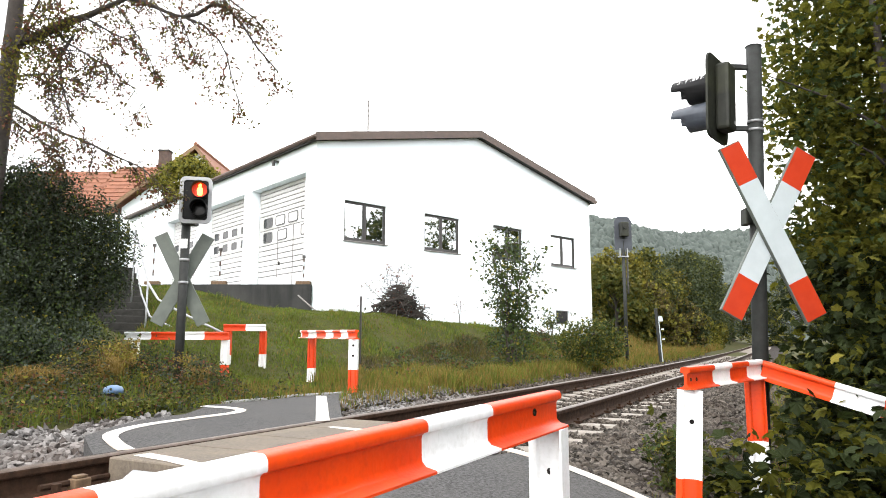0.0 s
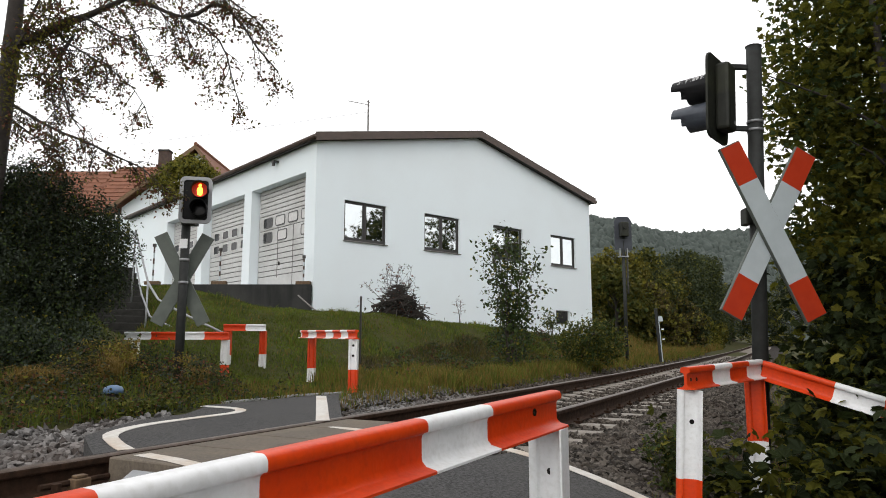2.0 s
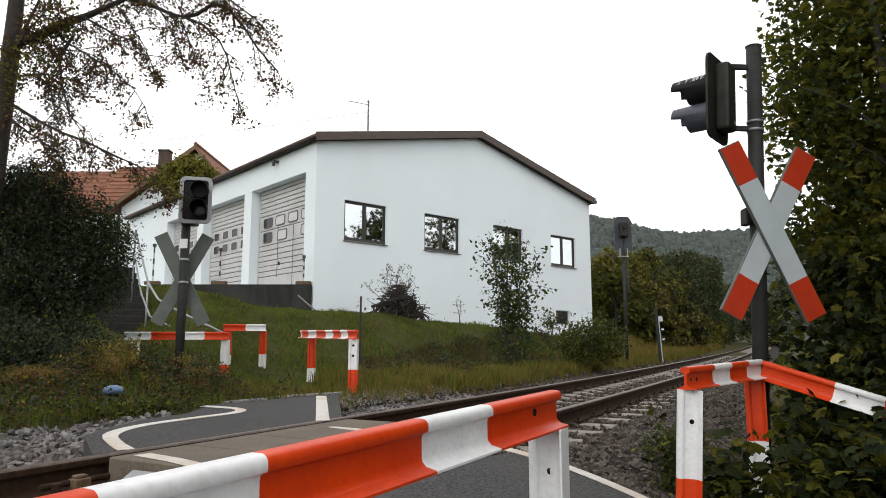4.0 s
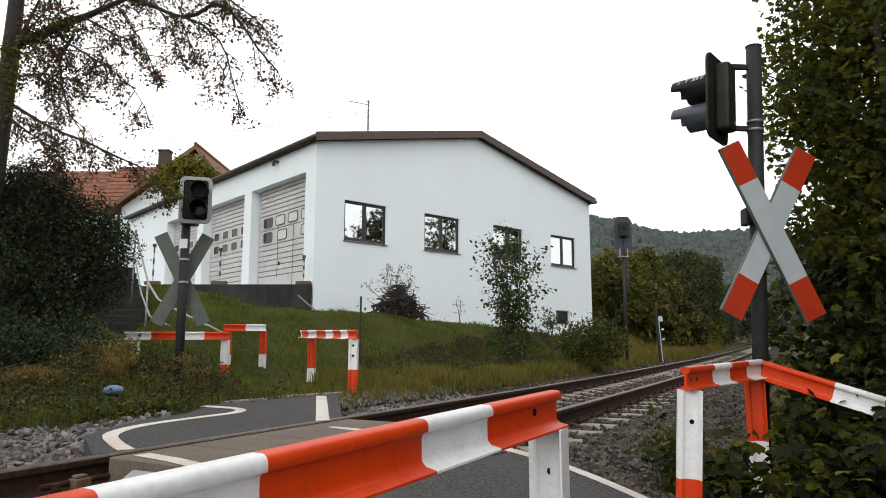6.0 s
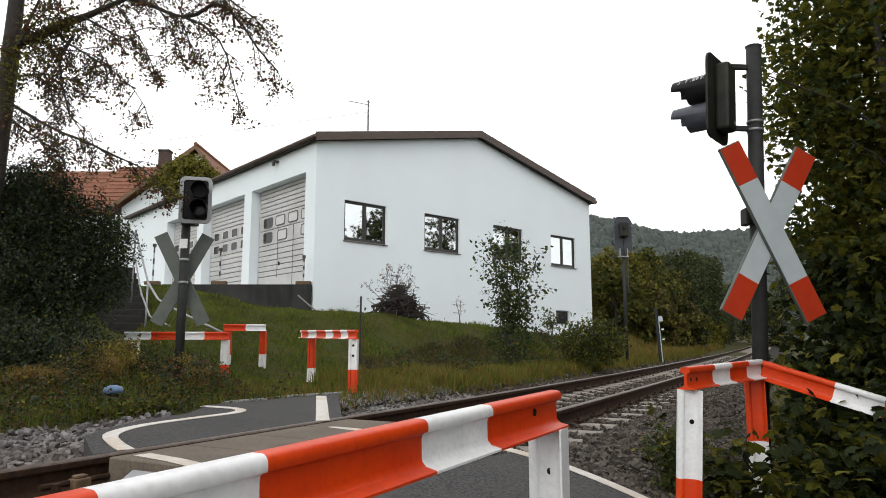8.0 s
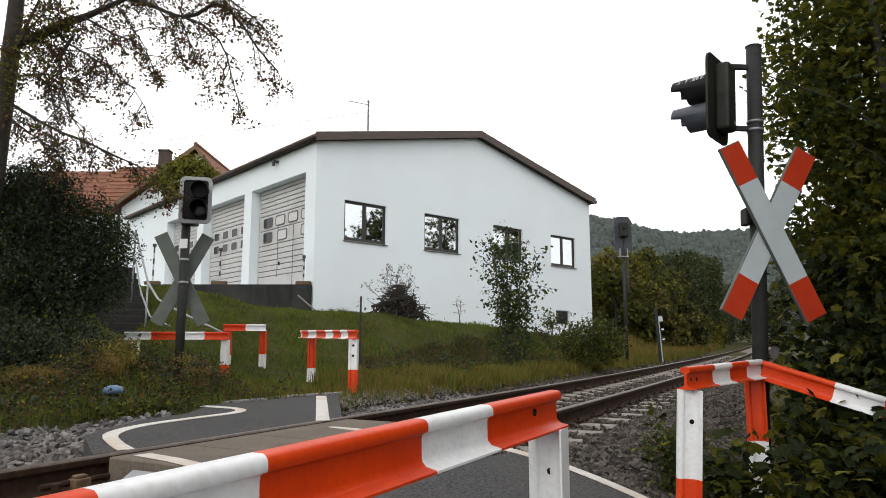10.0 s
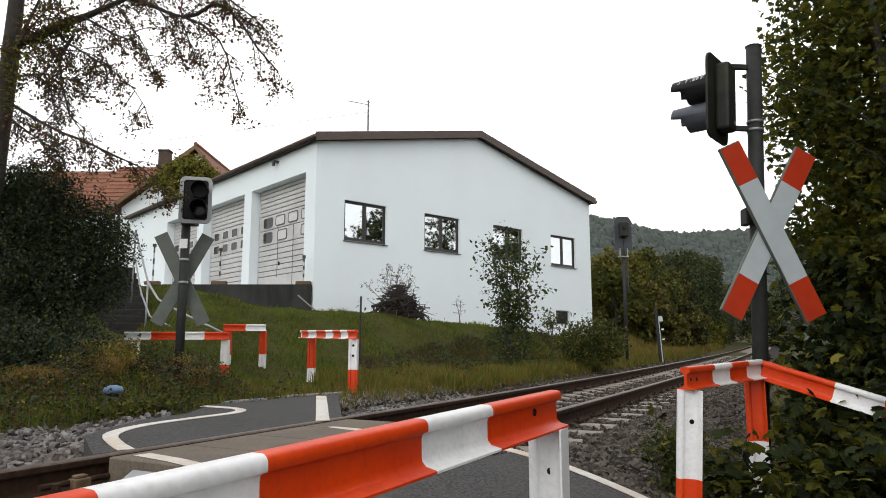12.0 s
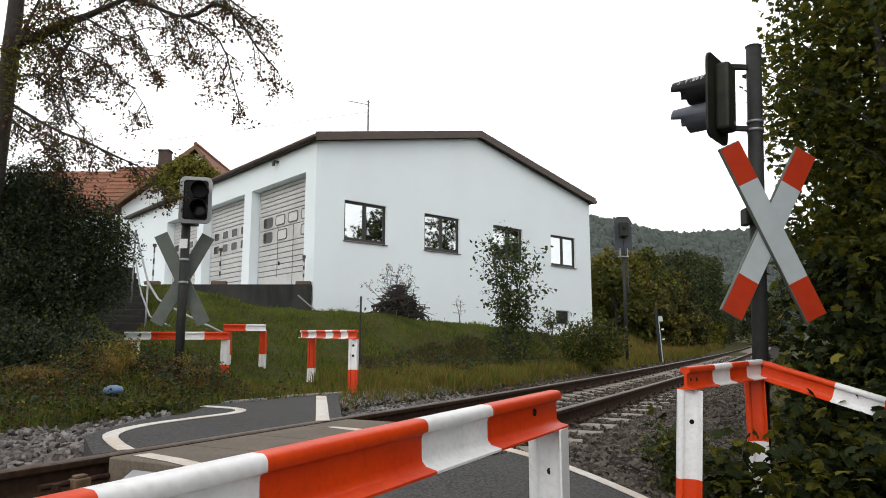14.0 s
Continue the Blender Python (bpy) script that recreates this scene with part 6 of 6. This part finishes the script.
def meadow():
    """Grass blades, dry stalks and weeds on the verge and the bank."""
    def blades(name, label, n, s0, s1, t0, t1, hgt, mats, shares, keep=None, width=0.012, lean=0.35):
        s, t = rng.uniform(s0, s1, n), rng.uniform(t0, t1, n)
        tt = t + OFF + bend(s)
        x, y = TX * s - TY * tt, TY * s + TX * tt
        ok = ~((x > -4.6) & (x < -1.05) & (y > 4) & (y < 9.2) & inside_far(x, y))
        if keep is not None:
            ok &= keep(x, y, s, t)
        x, y = x[ok], y[ok]
        n = len(x)
        z = ground_z(x, y)
        h = rng.uniform(hgt[0], hgt[1], n) * (0.75 + 0.5 * np.sin(1.9 * x + 0.7 * y) ** 2)
        a = rng.uniform(0, 2 * np.pi, n)
        w = width * rng.uniform(0.7, 1.4, n)
        ln = h * rng.normal(0, lean, n)
        b = rng.uniform(0, 2 * np.pi, n)
        dx, dy = np.cos(a) * w, np.sin(a) * w
        base = np.stack([x, y, z - 0.02], 1)
        v0 = base + np.stack([dx, dy, 0 * x], 1)
        v1 = base - np.stack([dx, dy, 0 * x], 1)
        m = base + np.stack([np.cos(b) * ln * 0.35, np.sin(b) * ln * 0.35, h * 0.6], 1)
        v2, v3 = m - np.stack([dx, dy, 0 * x], 1) * 0.7, m + np.stack([dx, dy, 0 * x], 1) * 0.7
        tip = base + np.stack([np.cos(b) * ln, np.sin(b) * ln, h], 1)
        v = np.stack([v0, v1, v2, v3, tip], 1)
        slots = rng.choice(len(mats), n, p=shares)
        o = batch(name, v, [(0, 1, 2, 3), (3, 2, 4)], mats, None, "stuff", label, slots)
        o["category"] = "grass"
    blades("lawn_grass", "short green mown grass on the bank", 230000, 6, 22, 2.3, 13.5, (0.03, 0.08), [M_GRASS, M_STRAW], [0.94, 0.06], width=0.008)
    blades("grass_tuft", "scattered longer tufts in the mown grass", 26000, 6.5, 22, 2.8, 12, (0.08, 0.17), [M_GRASS, M_LEAF_SHRUB, M_STRAW], [0.6, 0.25, 0.15], lambda x, y, s, t: np.sin(2.3 * x + 1.1 * y) + np.sin(3.1 * y - 1.7 * x) > 0.35, width=0.01, lean=0.5)
    blades("verge_grass", "tall half-dry grass beside the track", 100000, 8.2, 44, 1.5, 3.7, (0.1, 0.3), [M_GRASS, M_STRAW, M_LEAF_YELLOW], [0.47, 0.45, 0.08], lambda x, y, s, t: t > 1.5 + 0.4 * np.sin(3 * s) ** 2, width=0.006)
    blades("verge_grass", "rank weeds and dry grass by the crossing", 24000, -2, 6.6, 2.4, 6.5, (0.05, 0.18), [M_GRASS, M_STRAW], [0.8, 0.2], lambda x, y, s, t: t > np.where(s < 4, 2.3, 2.1), width=0.006)
    blades("verge_grass", "thin grass growing through the stones", 13000, 6.0, 14, 1.45, 3.2, (0.05, 0.2), [M_GRASS, M_STRAW], [0.5, 0.5], width=0.005)
    blades("bank_grass", "long brownish grass on the steep bank", 90000, 11, 34, 2.8, 4.9, (0.08, 0.26), [M_GRASS, M_STRAW, M_LEAF_SHRUB], [0.55, 0.15, 0.3], lambda x, y, s, t: x > -1.5 + 0.25 * np.sin(3 * y), width=0.009, lean=0.7)
    blades("verge_grass", "tall golden grass along the far verge", 60000, 19, 62, 1.9, 6.5, (0.2, 0.5), [M_STRAW, M_GRASS], [0.72, 0.28], lambda x, y, s, t: t < 3.1 + 0.1 * (s - 19), width=0.012)
    blades("verge_grass", "rank grass on the near side of the track", 26000, 4.6, 44, -4.5, -2.5, (0.1, 0.35), [M_GRASS, M_STRAW], [0.6, 0.4], width=0.006)
    blades("verge_grass", "short weeds at the barrier", 7000, 4.3, 7.0, -3.2, -2.1, (0.06, 0.24), [M_GRASS, M_STRAW], [0.7, 0.3], width=0.004)
    # straw tufts
    for cx, cy, k, hh in ((-4.1, 6.95, 300, 0.34), (-3.85, 6.75, 260, 0.3), (-3.6, 7.5, 150, 0.4), (-3.95, 8.1, 130, 0.5), (-2.95, 8.3, 90, 0.35)):
        a = rng.uniform(0, 2 * np.pi, k)
        out = np.abs(rng.normal(0, 0.17, k))
        b = np.stack([cx + rng.normal(0, 0.06, k), cy + rng.normal(0, 0.06, k), np.full(k, float(ground_z(cx, cy)))], 1)
        way = np.stack([np.cos(a) * out, np.sin(a) * out, rng.uniform(0.5, 1, k) * hh], 1)
        wd = np.stack([-np.sin(a), np.cos(a), 0 * a], 1) * 0.004
        m = b + way * (0.55, 0.55, 0.8)
        tip = b + way * (1.9, 1.9, 0.62)
        o = batch("straw_tuft", np.stack([b + wd, b - wd, m - wd, m + wd, tip], 1), [(0, 1, 2, 3), (3, 2, 4)], M_STRAW, None, "stuff", "arching tuft of dry straw-coloured grass")
        o["category"] = "grass"
    # leafy patches at the edge of the path
    pts = np.concatenate([blob_points(n, c, r, 0.1, i) for i, (c, r, n) in enumerate((((-3.02, 6.35, 0.06), (0.3, 0.25, 0.14), 420), ((-3.4, 6.2, 0.04), (0.3, 0.2, 0.13), 300), ((-2.75, 6.75, 0.08), (0.22, 0.25, 0.12), 260), ((-2.75, 7.5, 0.1), (0.25, 0.3, 0.14), 260)))])
    o = leaves("weeds", pts, (0.025, 0.06), [M_LEAF_MID, M_LEAF_YELLOW, M_GRASS], None, tilt=0.6, kind="stuff", label="yellow-green weeds growing over the path's edge", shares=[0.5, 0.2, 0.3])
    o["category"] = "weeds"
    blades("bank_grass", "dry grey-brown grass along the crest of the bank", 22000, 10.4, 19, 3.5, 5.0, (0.14, 0.32), [M_LEAF_BROWN, M_TWIG, M_STRAW, M_WEED], [0.4, 0.25, 0.1, 0.25], lambda x, y, s, t: (x > -1.75) & (np.sin(2.6 * x + y) + np.sin(1.9 * y - 1.1 * x) > -0.4), width=0.007, lean=0.6)
    # broad weeds and ivy among the grass; dark leaf shares paint the overhang's shade
    n = 64000
    s, t = rng.uniform(-2.5, 6.7, n), rng.uniform(2.35, 6.0, n)
    tt = t + OFF
    x, y = TX * s - TY * tt, TY * s + TX * tt
    ok = ~inside_far(x, y)
    x, y = x[ok], y[ok]
    z = ground_z(x, y) + rng.uniform(0, 1, len(x)) ** 2 * (0.12 + 0.3 * np.sin(2.3 * x + y) ** 2)
    o = leaves("weeds", np.stack([x, y, z], 1), (0.018, 0.048), [M_WEED, M_LEAF_IVY_SHADE, M_LEAF_DARK, M_LEAF_RUST, M_LEAF_YELLOW], None, tilt=0.7, kind="stuff", label="broad weeds and creeping ivy by the crossing", shares=[0.3, 0.26, 0.22, 0.17, 0.05])
    o["category"] = "weeds"
    n = 60000
    s, t = rng.uniform(10, 30, n), rng.uniform(2.7, 4.9, n)
    tt = t + OFF + bend(s)
    x, y = TX * s - TY * tt, TY * s + TX * tt
    ok = (x > -1.4 + 0.3 * np.sin(3 * y)) & (np.sin(1.7 * x + 0.9 * y) + np.sin(2.9 * y - 1.3 * x) > -0.6)
    x, y = x[ok], y[ok]
    z = ground_z(x, y) + rng.uniform(0, 1, len(x)) ** 2 * (0.1 + 0.25 * np.sin(2.1 * x + 0.7 * y) ** 2)
    o = leaves("weeds", np.stack([x, y, z], 1), (0.04, 0.1), [M_LEAF_SHRUB, M_LEAF_DARK, M_LEAF_RUST, M_WEED], None, tilt=0.6, kind="stuff", label="dark tangled weeds and brambles on the bank", shares=[0.35, 0.3, 0.15, 0.2])
    o["category"] = "weeds"


meadow()


# ---------------------------------------------------------------- what moves
def motions():
    turn = lambda a: DISC @ pose(0, 0, 0, 0, 0, a)
    # the added disc turns away to imitate the lamp going out
    walk(lamp_disc, [(0.0, turn(0)), (2.27, turn(0)), (2.4, turn(50)), (2.5, turn(80)), (2.6, turn(125)), (2.75, turn(180)), (14.0, turn(180))])


motions()
